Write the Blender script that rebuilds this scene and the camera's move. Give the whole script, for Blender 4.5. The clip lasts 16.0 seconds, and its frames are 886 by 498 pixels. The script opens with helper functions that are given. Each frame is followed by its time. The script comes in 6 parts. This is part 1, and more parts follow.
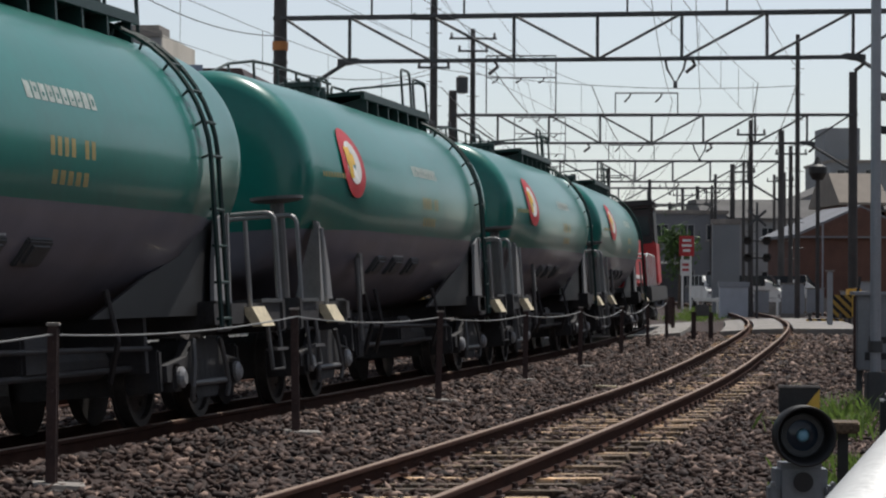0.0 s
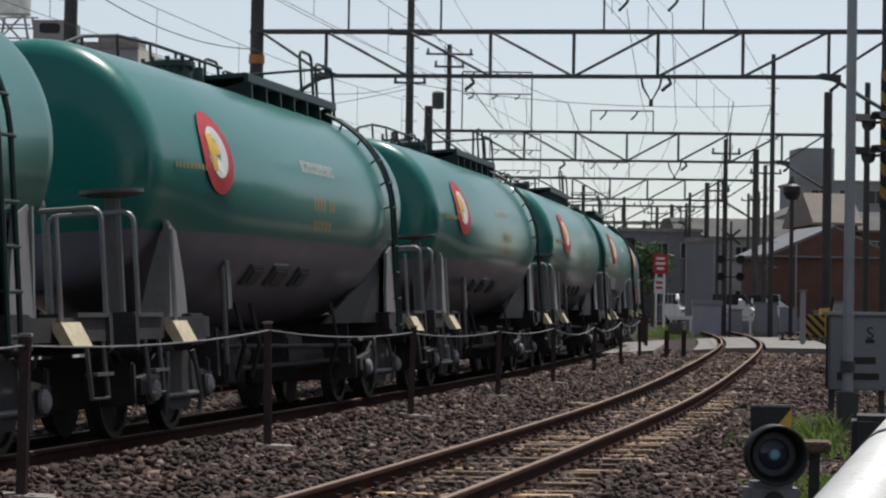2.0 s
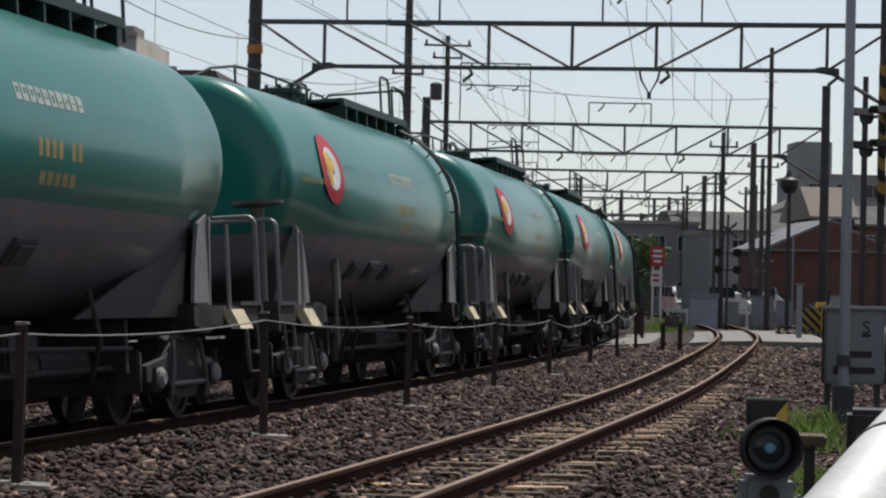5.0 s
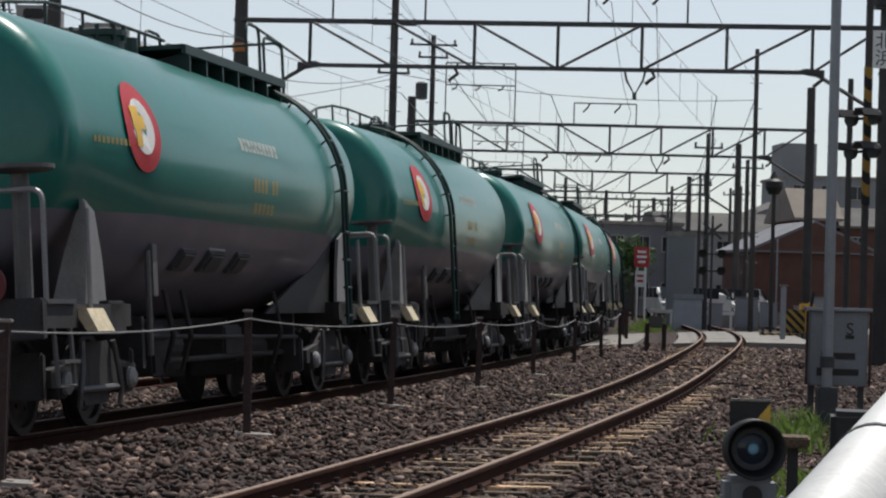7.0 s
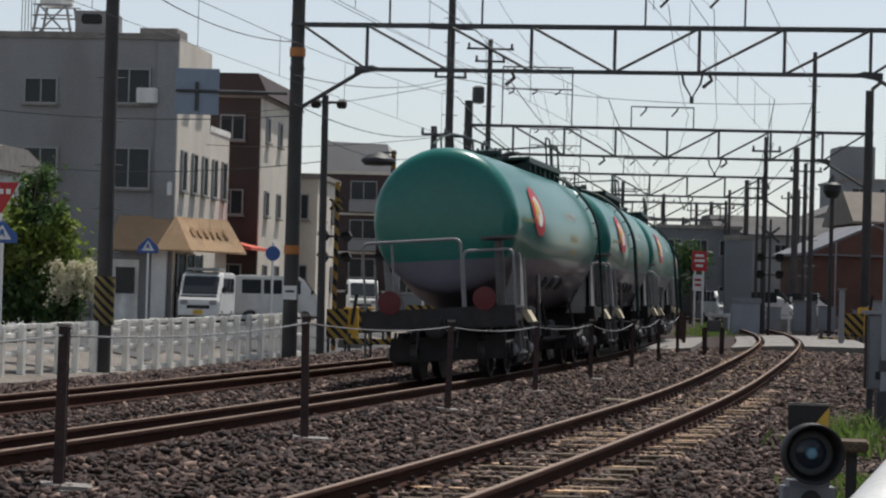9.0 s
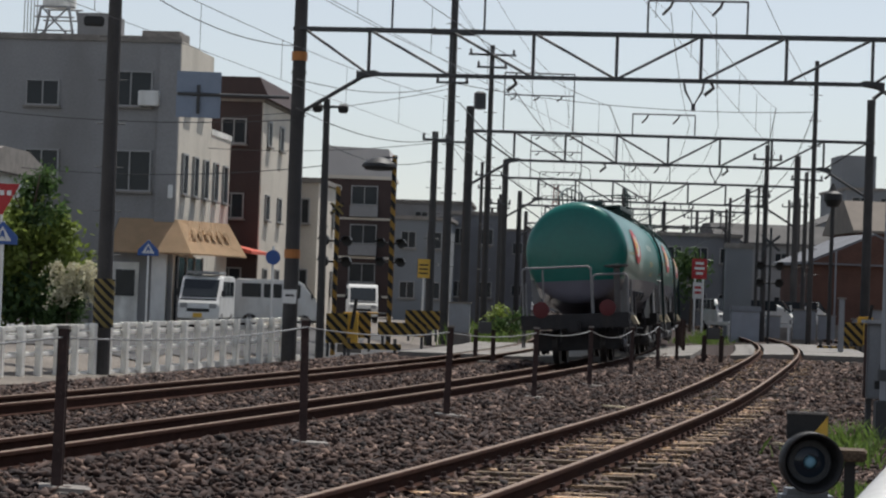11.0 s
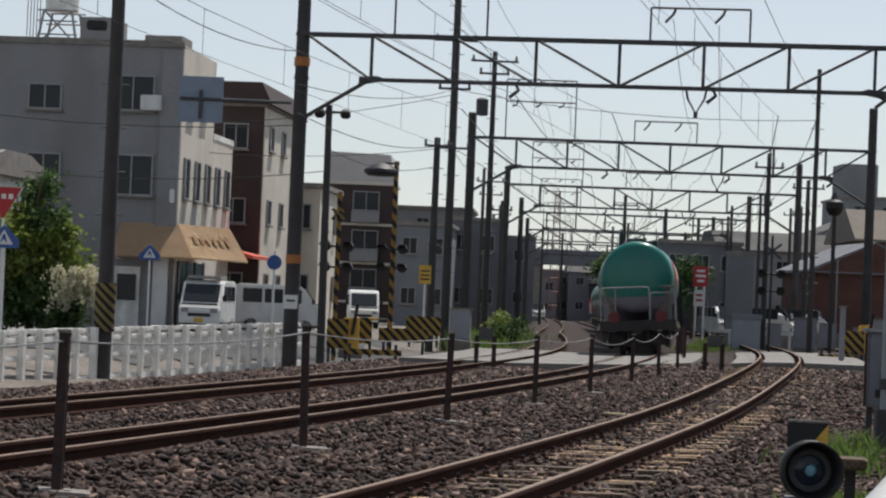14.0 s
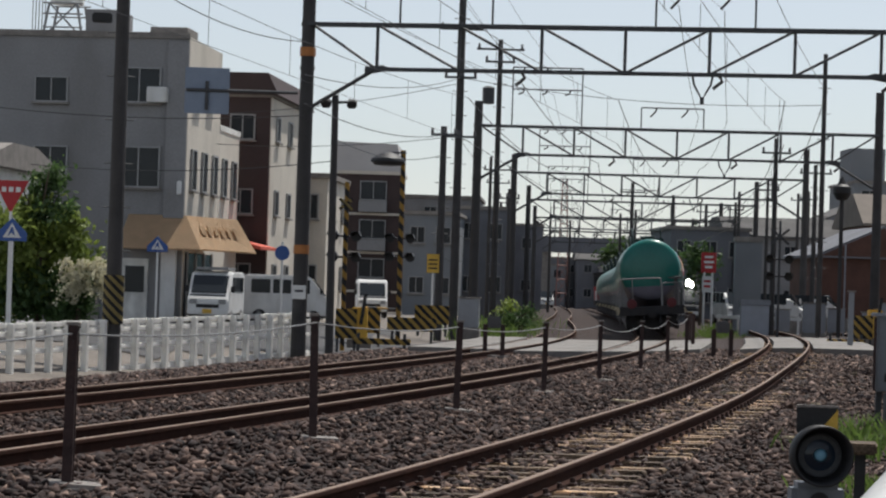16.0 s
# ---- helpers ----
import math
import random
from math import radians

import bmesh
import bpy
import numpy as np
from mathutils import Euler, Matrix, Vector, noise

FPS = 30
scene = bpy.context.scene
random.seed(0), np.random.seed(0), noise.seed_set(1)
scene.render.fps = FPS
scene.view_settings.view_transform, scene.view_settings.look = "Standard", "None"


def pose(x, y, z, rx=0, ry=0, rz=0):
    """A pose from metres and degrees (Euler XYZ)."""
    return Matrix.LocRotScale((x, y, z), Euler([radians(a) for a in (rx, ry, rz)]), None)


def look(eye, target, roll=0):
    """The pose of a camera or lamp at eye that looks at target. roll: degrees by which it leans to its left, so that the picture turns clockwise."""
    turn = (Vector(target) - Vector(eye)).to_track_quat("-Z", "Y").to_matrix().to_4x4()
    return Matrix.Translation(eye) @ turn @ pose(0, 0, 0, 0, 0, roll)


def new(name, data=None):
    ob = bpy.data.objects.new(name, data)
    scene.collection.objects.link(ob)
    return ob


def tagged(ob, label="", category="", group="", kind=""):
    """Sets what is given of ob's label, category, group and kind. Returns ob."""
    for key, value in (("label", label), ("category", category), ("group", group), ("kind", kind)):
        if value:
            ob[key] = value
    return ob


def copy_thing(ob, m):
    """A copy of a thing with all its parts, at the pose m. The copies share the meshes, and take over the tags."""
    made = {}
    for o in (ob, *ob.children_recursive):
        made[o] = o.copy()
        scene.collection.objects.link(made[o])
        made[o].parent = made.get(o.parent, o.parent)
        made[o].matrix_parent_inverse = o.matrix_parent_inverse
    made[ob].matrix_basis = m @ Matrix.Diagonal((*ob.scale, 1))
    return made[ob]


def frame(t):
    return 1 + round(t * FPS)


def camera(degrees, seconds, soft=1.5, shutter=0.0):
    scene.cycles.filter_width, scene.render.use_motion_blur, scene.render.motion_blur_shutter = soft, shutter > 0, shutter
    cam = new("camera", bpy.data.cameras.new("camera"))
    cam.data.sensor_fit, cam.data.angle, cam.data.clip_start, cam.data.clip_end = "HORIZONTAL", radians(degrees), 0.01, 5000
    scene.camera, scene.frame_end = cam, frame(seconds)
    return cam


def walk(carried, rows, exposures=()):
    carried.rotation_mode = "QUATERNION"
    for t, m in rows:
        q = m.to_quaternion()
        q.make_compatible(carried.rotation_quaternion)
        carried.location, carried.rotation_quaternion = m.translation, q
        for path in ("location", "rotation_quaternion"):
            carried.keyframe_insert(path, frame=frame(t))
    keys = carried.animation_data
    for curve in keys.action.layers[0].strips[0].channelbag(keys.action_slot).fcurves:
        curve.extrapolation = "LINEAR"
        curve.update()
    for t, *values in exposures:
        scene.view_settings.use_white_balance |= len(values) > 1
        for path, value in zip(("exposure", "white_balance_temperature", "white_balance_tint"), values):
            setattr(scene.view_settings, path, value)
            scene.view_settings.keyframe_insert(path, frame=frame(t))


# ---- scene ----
# ---- camera: held by hand at one spot, panning with the train ----
EYE = (0.0, 0.0, 1.385)
cam = camera(20.68, 16.0, soft=2.2)
# seconds, yaw to the right, upward tilt, roll
PATH = [(0, 0.525, 0.828, 0.267), (0.5, 1.284, 0.915, 0.613), (1, 1.218, 1.051, 0.764), (1.5, 1.152, 1.172, 0.867),
        (2, 1.131, 1.196, 0.919), (2.5, 1.107, 1.164, 0.966), (3, 1.116, 1.085, 1.177), (3.5, 1.168, 1.017, 1.283),
        (4, 1.119, 0.964, 1.169), (5.25, 1.230, 1.000, 1.370), (6.5, 1.347, 1.034, 1.568), (7, 1.571, 0.987, 1.623),
        (7.5, 1.674, 0.858, 1.710), (8, 1.831, 0.845, 2.121), (8.5, 1.545, 1.032, 2.175), (9, 0.221, 1.046, 1.576),
        (9.2, -0.248, 1.017, 1.433), (10.3, -0.040, 1.110, 1.760), (11.5, 0.288, 1.193, 2.209), (12, 0.272, 1.198, 2.032),
        (12.5, 0.199, 1.271, 1.889), (13, 0.194, 1.329, 1.887), (13.5, 0.283, 1.348, 2.167), (14, 0.173, 1.316, 2.434),
        (14.5, 0.183, 1.289, 2.362), (15, 0.197, 1.287, 2.268), (15.5, 0.083, 1.202, 1.998), (16, 0.000, 1.045, 1.845)]


def aim(yaw, tilt, roll):
    return pose(*EYE, 0, 0, -yaw) @ pose(0, 0, 0, 90 + tilt) @ pose(0, 0, 0, 0, 0, roll)


walk(cam, [(t, aim(y, p, r)) for t, y, p, r in PATH])

# ---- hazy sky and sun ----
world = bpy.data.worlds.new("world")
scene.world = world
world.use_nodes = True
wn = world.node_tree
sky = wn.nodes.new("ShaderNodeTexSky")
sky.sky_type, sky.sun_disc = "NISHITA", False
SUN_FROM = Vector((0.26, 0.37, 1.0)).normalized()
sky.sun_elevation = math.asin(SUN_FROM.z)
sky.sun_rotation = math.atan2(SUN_FROM.x, SUN_FROM.y)
sky.air_density, sky.dust_density, sky.ozone_density = 1.0, 0.35, 2.0
bg = wn.nodes["Background"]
bg.inputs["Strength"].default_value = 0.122
haze = wn.nodes.new("ShaderNodeHueSaturation")
haze.inputs["Saturation"].default_value = 0.44
wn.links.new(sky.outputs[0], haze.inputs["Color"])
wn.links.new(haze.outputs[0], bg.inputs[0])
sun = new("sun", bpy.data.lights.new("sun", "SUN"))
sun.data.energy, sun.data.angle, sun.data.color = 5.0, radians(0.6), (1.0, 0.95, 0.88)
sun.matrix_world = look(SUN_FROM * 100, (0, 0, 0))
scene.view_settings.exposure = -0.2
scene.view_settings.use_white_balance = True
scene.view_settings.white_balance_temperature = 6400


# ---- materials ----
def pm(name, base, rough=0.7, metal=0.0, var=0.25, scale=3.0, fine=40.0, bump=0.15, dirt=None, dirt_amount=0.35, spec=0.5, rnd=0.0):
    """Painted or bare surface: two scales of tone, optional dirt patches, fine relief."""
    m = bpy.data.materials.new(name)
    m.use_nodes = True
    nt = m.node_tree
    b = nt.nodes["Principled BSDF"]
    b.inputs["Roughness"].default_value, b.inputs["Metallic"].default_value = rough, metal
    b.inputs["Specular IOR Level"].default_value = spec
    tc = nt.nodes.new("ShaderNodeTexCoord")
    n1, n2 = nt.nodes.new("ShaderNodeTexNoise"), nt.nodes.new("ShaderNodeTexNoise")
    n1.inputs["Scale"].default_value, n2.inputs["Scale"].default_value = scale, fine
    n1.inputs["Detail"].default_value = n2.inputs["Detail"].default_value = 4
    for n in (n1, n2):
        nt.links.new(tc.outputs["Object"], n.inputs["Vector"])
    ramp = nt.nodes.new("ShaderNodeMapRange")
    add = nt.nodes.new("ShaderNodeMath")
    add.operation = "ADD"
    nt.links.new(n1.outputs["Fac"], add.inputs[0])
    nt.links.new(n2.outputs["Fac"], add.inputs[1])
    nt.links.new(add.outputs[0], ramp.inputs["Value"])
    ramp.inputs["From Min"].default_value, ramp.inputs["From Max"].default_value = 0.7, 1.3
    ramp.inputs["To Min"].default_value, ramp.inputs["To Max"].default_value = 1 - var, 1 + var
    mul = nt.nodes.new("ShaderNodeVectorMath")
    mul.operation = "SCALE"
    mul.inputs[0].default_value = base
    nt.links.new(ramp.outputs[0], mul.inputs["Scale"])
    col = mul.outputs[0]
    if rnd:
        oi = nt.nodes.new("ShaderNodeObjectInfo")
        mr = nt.nodes.new("ShaderNodeMapRange")
        mr.inputs["To Min"].default_value, mr.inputs["To Max"].default_value = 1 - rnd, 1 + rnd
        nt.links.new(oi.outputs["Random"], mr.inputs["Value"])
        m2 = nt.nodes.new("ShaderNodeVectorMath")
        m2.operation = "SCALE"
        nt.links.new(col, m2.inputs[0])
        nt.links.new(mr.outputs[0], m2.inputs["Scale"])
        col = m2.outputs[0]
    if dirt:
        n3 = nt.nodes.new("ShaderNodeTexNoise")
        n3.inputs["Scale"].default_value, n3.inputs["Detail"].default_value = scale * 0.6, 6
        mp = nt.nodes.new("ShaderNodeMapping")
        mp.inputs["Scale"].default_value, mp.inputs["Location"].default_value = (1, 1, 0.35), (3, 5, 1)
        nt.links.new(tc.outputs["Object"], mp.inputs[0])
        nt.links.new(mp.outputs[0], n3.inputs["Vector"])
        r3 = nt.nodes.new("ShaderNodeMapRange")
        r3.inputs["From Min"].default_value, r3.inputs["From Max"].default_value = 0.48, 0.72
        r3.inputs["To Max"].default_value = dirt_amount
        nt.links.new(n3.outputs["Fac"], r3.inputs["Value"])
        mix = nt.nodes.new("ShaderNodeMix")
        mix.data_type = "RGBA"
        nt.links.new(r3.outputs[0], mix.inputs["Factor"])
        nt.links.new(col, mix.inputs["A"])
        mix.inputs["B"].default_value = (*dirt, 1)
        col = mix.outputs["Result"]
    nt.links.new(col, b.inputs["Base Color"])
    if bump:
        bp = nt.nodes.new("ShaderNodeBump")
        bp.inputs["Strength"].default_value, bp.inputs["Distance"].default_value = bump, 0.02
        nt.links.new(n2.outputs["Fac"], bp.inputs["Height"])
        nt.links.new(bp.outputs[0], b.inputs["Normal"])
    return m


def two_tone(name, upper, lower, z, rough, stripes=None):
    """Paint of two colours that meet at a level line of the object; stripes: diagonal bands (width in metres)."""
    m = pm(name, upper, rough, var=0.08, scale=1.2, fine=9, bump=0.0, dirt=(0.10, 0.09, 0.08), dirt_amount=0.16)
    nt = m.node_tree
    b = nt.nodes["Principled BSDF"]
    src = b.inputs["Base Color"].links[0].from_socket
    tc, sp = nt.nodes.new("ShaderNodeTexCoord"), nt.nodes.new("ShaderNodeSeparateXYZ")
    nt.links.new(tc.outputs["Object"], sp.inputs[0])
    cmp_ = nt.nodes.new("ShaderNodeMath")
    cmp_.operation = "LESS_THAN"
    cmp_.inputs[1].default_value = z
    val = sp.outputs["Z"]
    if stripes:
        ad, fr = nt.nodes.new("ShaderNodeMath"), nt.nodes.new("ShaderNodeMath")
        ad.operation, fr.operation = "MULTIPLY_ADD", "FRACT"
        ad2 = nt.nodes.new("ShaderNodeMath")
        ad2.operation = "ADD"
        nt.links.new(sp.outputs["X"], ad2.inputs[0])
        nt.links.new(sp.outputs["Z"], ad2.inputs[1])
        nt.links.new(ad2.outputs[0], ad.inputs[0])
        ad.inputs[1].default_value, ad.inputs[2].default_value = 1 / stripes, 20.2
        nt.links.new(ad.outputs[0], fr.inputs[0])
        val = fr.outputs[0]
    nt.links.new(val, cmp_.inputs[0])
    mix = nt.nodes.new("ShaderNodeMix")
    mix.data_type = "RGBA"
    nt.links.new(cmp_.outputs[0], mix.inputs["Factor"])
    nt.links.new(src, mix.inputs["A"])
    low = nt.nodes.new("ShaderNodeVectorMath")
    low.operation = "SCALE"
    low.inputs[0].default_value = lower
    grain = nt.nodes.new("ShaderNodeTexNoise")
    grain.inputs["Scale"].default_value, grain.inputs["Detail"].default_value = 1.6, 6
    nt.links.new(tc.outputs["Object"], grain.inputs["Vector"])
    mr = nt.nodes.new("ShaderNodeMapRange")
    mr.inputs["To Min"].default_value, mr.inputs["To Max"].default_value = 0.7, 1.3
    nt.links.new(grain.outputs["Fac"], mr.inputs["Value"])
    nt.links.new(mr.outputs[0], low.inputs["Scale"])
    nt.links.new(low.outputs[0], mix.inputs["B"])
    nt.links.new(mix.outputs["Result"], b.inputs["Base Color"])
    b.inputs["Specular IOR Level"].default_value = 0.3
    rg = nt.nodes.new("ShaderNodeMapRange")
    rg.inputs["To Min"].default_value, rg.inputs["To Max"].default_value = rough, rough + 0.2
    nt.links.new(cmp_.outputs[0], rg.inputs["Value"])
    nt.links.new(rg.outputs[0], b.inputs["Roughness"])
    return m


def bands(name, ca, cb, width, rough=0.55):
    """Level bands of two colours up a post."""
    return two_tone(name, ca, cb, 0.5, rough, stripes=width)


def glow(name, colour, strength):
    m = bpy.data.materials.new(name)
    m.use_nodes = True
    b = m.node_tree.nodes["Principled BSDF"]
    b.inputs["Base Color"].default_value = (*colour, 1)
    b.inputs["Emission Color"].default_value = (*colour, 1)
    b.inputs["Emission Strength"].default_value = strength
    return m


M_TANK = two_tone("tank_paint", (0.004, 0.140, 0.113), (0.145, 0.141, 0.175), 1.93, 0.36)
for key_, val_ in (("Coat Weight", 0.42), ("Coat Roughness", 0.13), ("Coat IOR", 1.5)):
    M_TANK.node_tree.nodes["Principled BSDF"].inputs[key_].default_value = val_
M_GREEN_DK = pm("dark_green_paint", (0.006, 0.028, 0.024), 0.5, var=0.2)
M_BLACK = pm("black_running_gear", (0.024, 0.023, 0.025), 0.75, var=0.35, scale=6, dirt=(0.06, 0.045, 0.035), bump=0.2)
M_GREY_STEEL = pm("weathered_grey_paint", (0.085, 0.083, 0.085), 0.5, var=0.18, dirt=(0.09, 0.07, 0.055), scale=4)
M_LIGHT_STEEL = pm("light_grey_paint", (0.22, 0.22, 0.225), 0.45, var=0.15, dirt=(0.15, 0.12, 0.09), scale=5)
M_STEP = pm("yellowed_white_paint", (0.55, 0.47, 0.32), 0.6, var=0.2, scale=12)
M_WHEEL = pm("worn_wheel_steel", (0.045, 0.040, 0.038), 0.5, metal=0.5, var=0.3, scale=8)
M_RED = pm("red_paint", (0.42, 0.02, 0.025), 0.45, var=0.12)
M_RED_DISC = pm("red_tail_disc", (0.105, 0.006, 0.010), 0.5, var=0.1)
M_WHITE = pm("white_paint", (0.74, 0.74, 0.72), 0.5, var=0.08, dirt=(0.35, 0.32, 0.27), scale=3)
M_YELLOW = pm("yellow_paint", (0.70, 0.43, 0.06), 0.5, var=0.12)
M_FADED = pm("faded_white_lettering", (0.36, 0.40, 0.37), 0.6, var=0.25, scale=9)
M_ORANGE = pm("faded_orange_paint", (0.42, 0.16, 0.04), 0.6, var=0.2)
M_STRIPE_DULL = two_tone("dull_black_yellow_stripes", (0.22, 0.17, 0.06), (0.02, 0.02, 0.02), 0.5, 0.7, stripes=0.20)
M_GOLD = pm("faded_gold_lettering", (0.30, 0.24, 0.09), 0.6, var=0.2)
M_RAIL = pm("rusty_rail", (0.042, 0.019, 0.013), 0.9, var=0.3, scale=5, fine=50, bump=0.3, spec=0.12)
M_RAILHEAD = pm("worn_rail_head", (0.23, 0.165, 0.125), 0.65, metal=0.0, spec=0.3, var=0.25, scale=9)
M_SLEEPER = pm("weathered_sleeper_wood", (0.30, 0.205, 0.125), 0.85, var=0.8, scale=5, fine=60, bump=0.5, rnd=0.8)
M_BALLAST = pm("ballast_bed", (0.029, 0.016, 0.012), 0.95, var=0.55, scale=1.2, fine=26, bump=1.0)
M_EARTH = pm("ground_earth", (0.16, 0.14, 0.12), 0.95, var=0.35, scale=0.4, fine=9, bump=0.5)
M_POLE = pm("dark_concrete_pole", (0.052, 0.049, 0.048), 0.8, var=0.3, scale=2, dirt=(0.05, 0.045, 0.04))
M_STEEL_DK = pm("dark_grey_steel", (0.052, 0.055, 0.058), 0.6, var=0.25, scale=3)
M_WIRE = pm("weathered_wire", (0.055, 0.055, 0.055), 0.6, var=0.1, bump=0)
M_POST = pm("rusted_fence_post", (0.045, 0.024, 0.021), 0.75, var=0.35, scale=6, bump=0.3)
M_CONC = pm("pale_concrete", (0.80, 0.79, 0.74), 0.85, var=0.18, scale=3, dirt=(0.22, 0.2, 0.17), dirt_amount=0.5)
M_SLAB = pm("crossing_slab", (0.21, 0.197, 0.18), 0.85, var=0.2, scale=1.0, fine=14, dirt=(0.2, 0.18, 0.16))
M_STREET = pm("asphalt", (0.065, 0.064, 0.064), 0.9, var=0.25, scale=0.7, fine=25)
M_PLASTER = pm("grey_plaster_wall", (0.27, 0.268, 0.27), 0.9, var=0.12, scale=0.6, fine=12, dirt=(0.14, 0.13, 0.12), dirt_amount=0.5)
M_CREAM = pm("cream_wall", (0.62, 0.57, 0.49), 0.9, var=0.1, scale=0.7, fine=12, dirt=(0.3, 0.27, 0.22))
M_BROWN = pm("brown_tiled_wall", (0.046, 0.027, 0.025), 0.7, var=0.2, scale=1, fine=20)
M_BRICK = pm("red_brown_wall", (0.095, 0.045, 0.033), 0.85, var=0.25, scale=1, fine=16)
M_TOWER = pm("faded_red_lattice", (0.24, 0.11, 0.09), 0.7, var=0.2)
M_PALE_WALL = pm("pale_blue_grey_cabinet", (0.42, 0.45, 0.50), 0.6, var=0.1, scale=2, dirt=(0.25, 0.25, 0.25))
M_UPPER = pm("pale_grey_render", (0.50, 0.48, 0.47), 0.9, var=0.12, scale=0.5, dirt=(0.25, 0.23, 0.21))
M_ROOF = pm("grey_roof", (0.13, 0.126, 0.122), 0.95, spec=0.15, var=0.2, scale=1)
M_PALE_ROOF = pm("pale_sheet_roof", (0.22, 0.195, 0.17), 0.95, spec=0.1, var=0.12, scale=1)
# haze over the far houses is put into these two lifted, bluish wall colours
M_BLUEGREY = pm("blue_grey_wall", (0.20, 0.212, 0.225), 0.85, var=0.14, scale=0.5)
M_DARKWALL = pm("dark_wall", (0.15, 0.155, 0.17), 0.85, var=0.2, scale=0.5)
M_FRAME = pm("aluminium_window_frame", (0.30, 0.30, 0.30), 0.45, metal=0.4, var=0.1)
M_PANE = pm("dark_window_glass", (0.025, 0.03, 0.035), 0.15, var=0.1, bump=0, spec=0.25)
M_AWNING = pm("tan_awning_canvas", (0.60, 0.43, 0.27), 0.85, var=0.12, scale=2)
M_AWNING_MARK = pm("faded_brown_print", (0.47, 0.325, 0.195), 0.85, var=0.2, scale=5)
M_AWNING_RED = pm("red_awning_canvas", (0.55, 0.10, 0.06), 0.8, var=0.1)
M_SIGN_BLUE = pm("blue_sign", (0.03, 0.09, 0.30), 0.4, var=0.05)
M_SIGN_BACK = pm("grey_blue_sign_back", (0.22, 0.27, 0.35), 0.5, var=0.1)
M_STRIPE = two_tone("black_yellow_stripes", (0.36, 0.23, 0.05), (0.018, 0.018, 0.018), 0.5, 0.6, stripes=0.30)
M_STRIPE_POST = bands("black_yellow_post_bands", (0.30, 0.17, 0.03), (0.02, 0.02, 0.02), 0.44)
M_CABINET = pm("blue_grey_cabinet", (0.20, 0.215, 0.235), 0.5, var=0.1, dirt=(0.1, 0.1, 0.1))
M_PALE_POLE = pm("galvanised_pole", (0.27, 0.285, 0.31), 0.5, metal=0.2, var=0.12)
M_LENS = pm("dark_lens", (0.02, 0.03, 0.045), 0.12, var=0.05, bump=0, spec=0.35)
M_LENS_CORE = pm("pale_blue_lens_core", (0.20, 0.42, 0.55), 0.15, var=0.1, bump=0)
M_BLK = pm("black_paint", (0.014, 0.014, 0.015), 0.55, var=0.2)
M_LEAF = pm("green_leaves", (0.225, 0.285, 0.065), 0.6, var=0.5, scale=2, fine=9, bump=0)
M_LEAF_DK = pm("deep_green_leaves", (0.065, 0.115, 0.035), 0.6, var=0.5, scale=2, fine=9, bump=0)
M_BLOSSOM = pm("cream_blossom", (0.58, 0.55, 0.40), 0.7, var=0.25, bump=0)
M_TRUNK = pm("bark", (0.10, 0.075, 0.055), 0.9, var=0.3, bump=0.5)
M_GRASS = pm("weeds", (0.13, 0.20, 0.045), 0.7, var=0.4, scale=3, bump=0)
M_TYRE = pm("tyre_rubber", (0.02, 0.02, 0.02), 0.8, var=0.1)
M_VAN_GLASS = pm("vehicle_glass", (0.03, 0.035, 0.04), 0.12, var=0.05, bump=0, spec=0.3)
M_LAMP_ON = glow("lit_headlight", (1.0, 0.97, 0.88), 60.0)
M_CONC_DK = pm("stained_concrete", (0.23, 0.21, 0.19), 0.9, var=0.3, scale=3)


def let_light_through(m, share=0.45):
    """Thin leaves pass part of the light."""
    nt = m.node_tree
    b = nt.nodes["Principled BSDF"]
    tr, mix = nt.nodes.new("ShaderNodeBsdfTranslucent"), nt.nodes.new("ShaderNodeMixShader")
    nt.links.new(b.inputs["Base Color"].links[0].from_socket, tr.inputs[0])
    mix.inputs[0].default_value = share
    nt.links.new(b.outputs[0], mix.inputs[1])
    nt.links.new(tr.outputs[0], mix.inputs[2])
    nt.links.new(mix.outputs[0], nt.nodes["Material Output"].inputs[0])


for m_ in (M_LEAF, M_LEAF_DK, M_BLOSSOM, M_GRASS):
    let_light_through(m_)


# ---- mesh helpers ----
def part(name, bm, material, parent=None, label="", smooth=False):
    me = bpy.data.meshes.new(name)
    bm.to_mesh(me)
    bm.free()
    for m in (material if isinstance(material, (list, tuple)) else [material]):
        me.materials.append(m)
    if smooth:
        me.polygons.foreach_set("use_smooth", [True] * len(me.polygons))
    ob = new(name, me)
    ob.parent = parent
    if label:
        ob["label"] = label
    return ob


def thing(name, label, category, m=None, group="", kind=""):
    ob = new(name)
    if m is not None:
        ob.matrix_basis = m
    return tagged(ob, label, category, group, kind)


def again(name, mesh, parent, m):
    ob = new(name, mesh)
    ob.parent = parent
    ob.matrix_basis = m
    return ob


def box(bm, c, s, m=None, bevel=0.0):
    mat = Matrix.Translation(c) @ (m if m is not None else Matrix()) @ Matrix.Diagonal((*s, 1))
    r = bmesh.ops.create_cube(bm, size=1, matrix=mat)
    if bevel:
        es = list({e for v in r["verts"] for e in v.link_edges})
        bmesh.ops.bevel(bm, geom=es, offset=bevel, segments=2, affect="EDGES")
    return bm


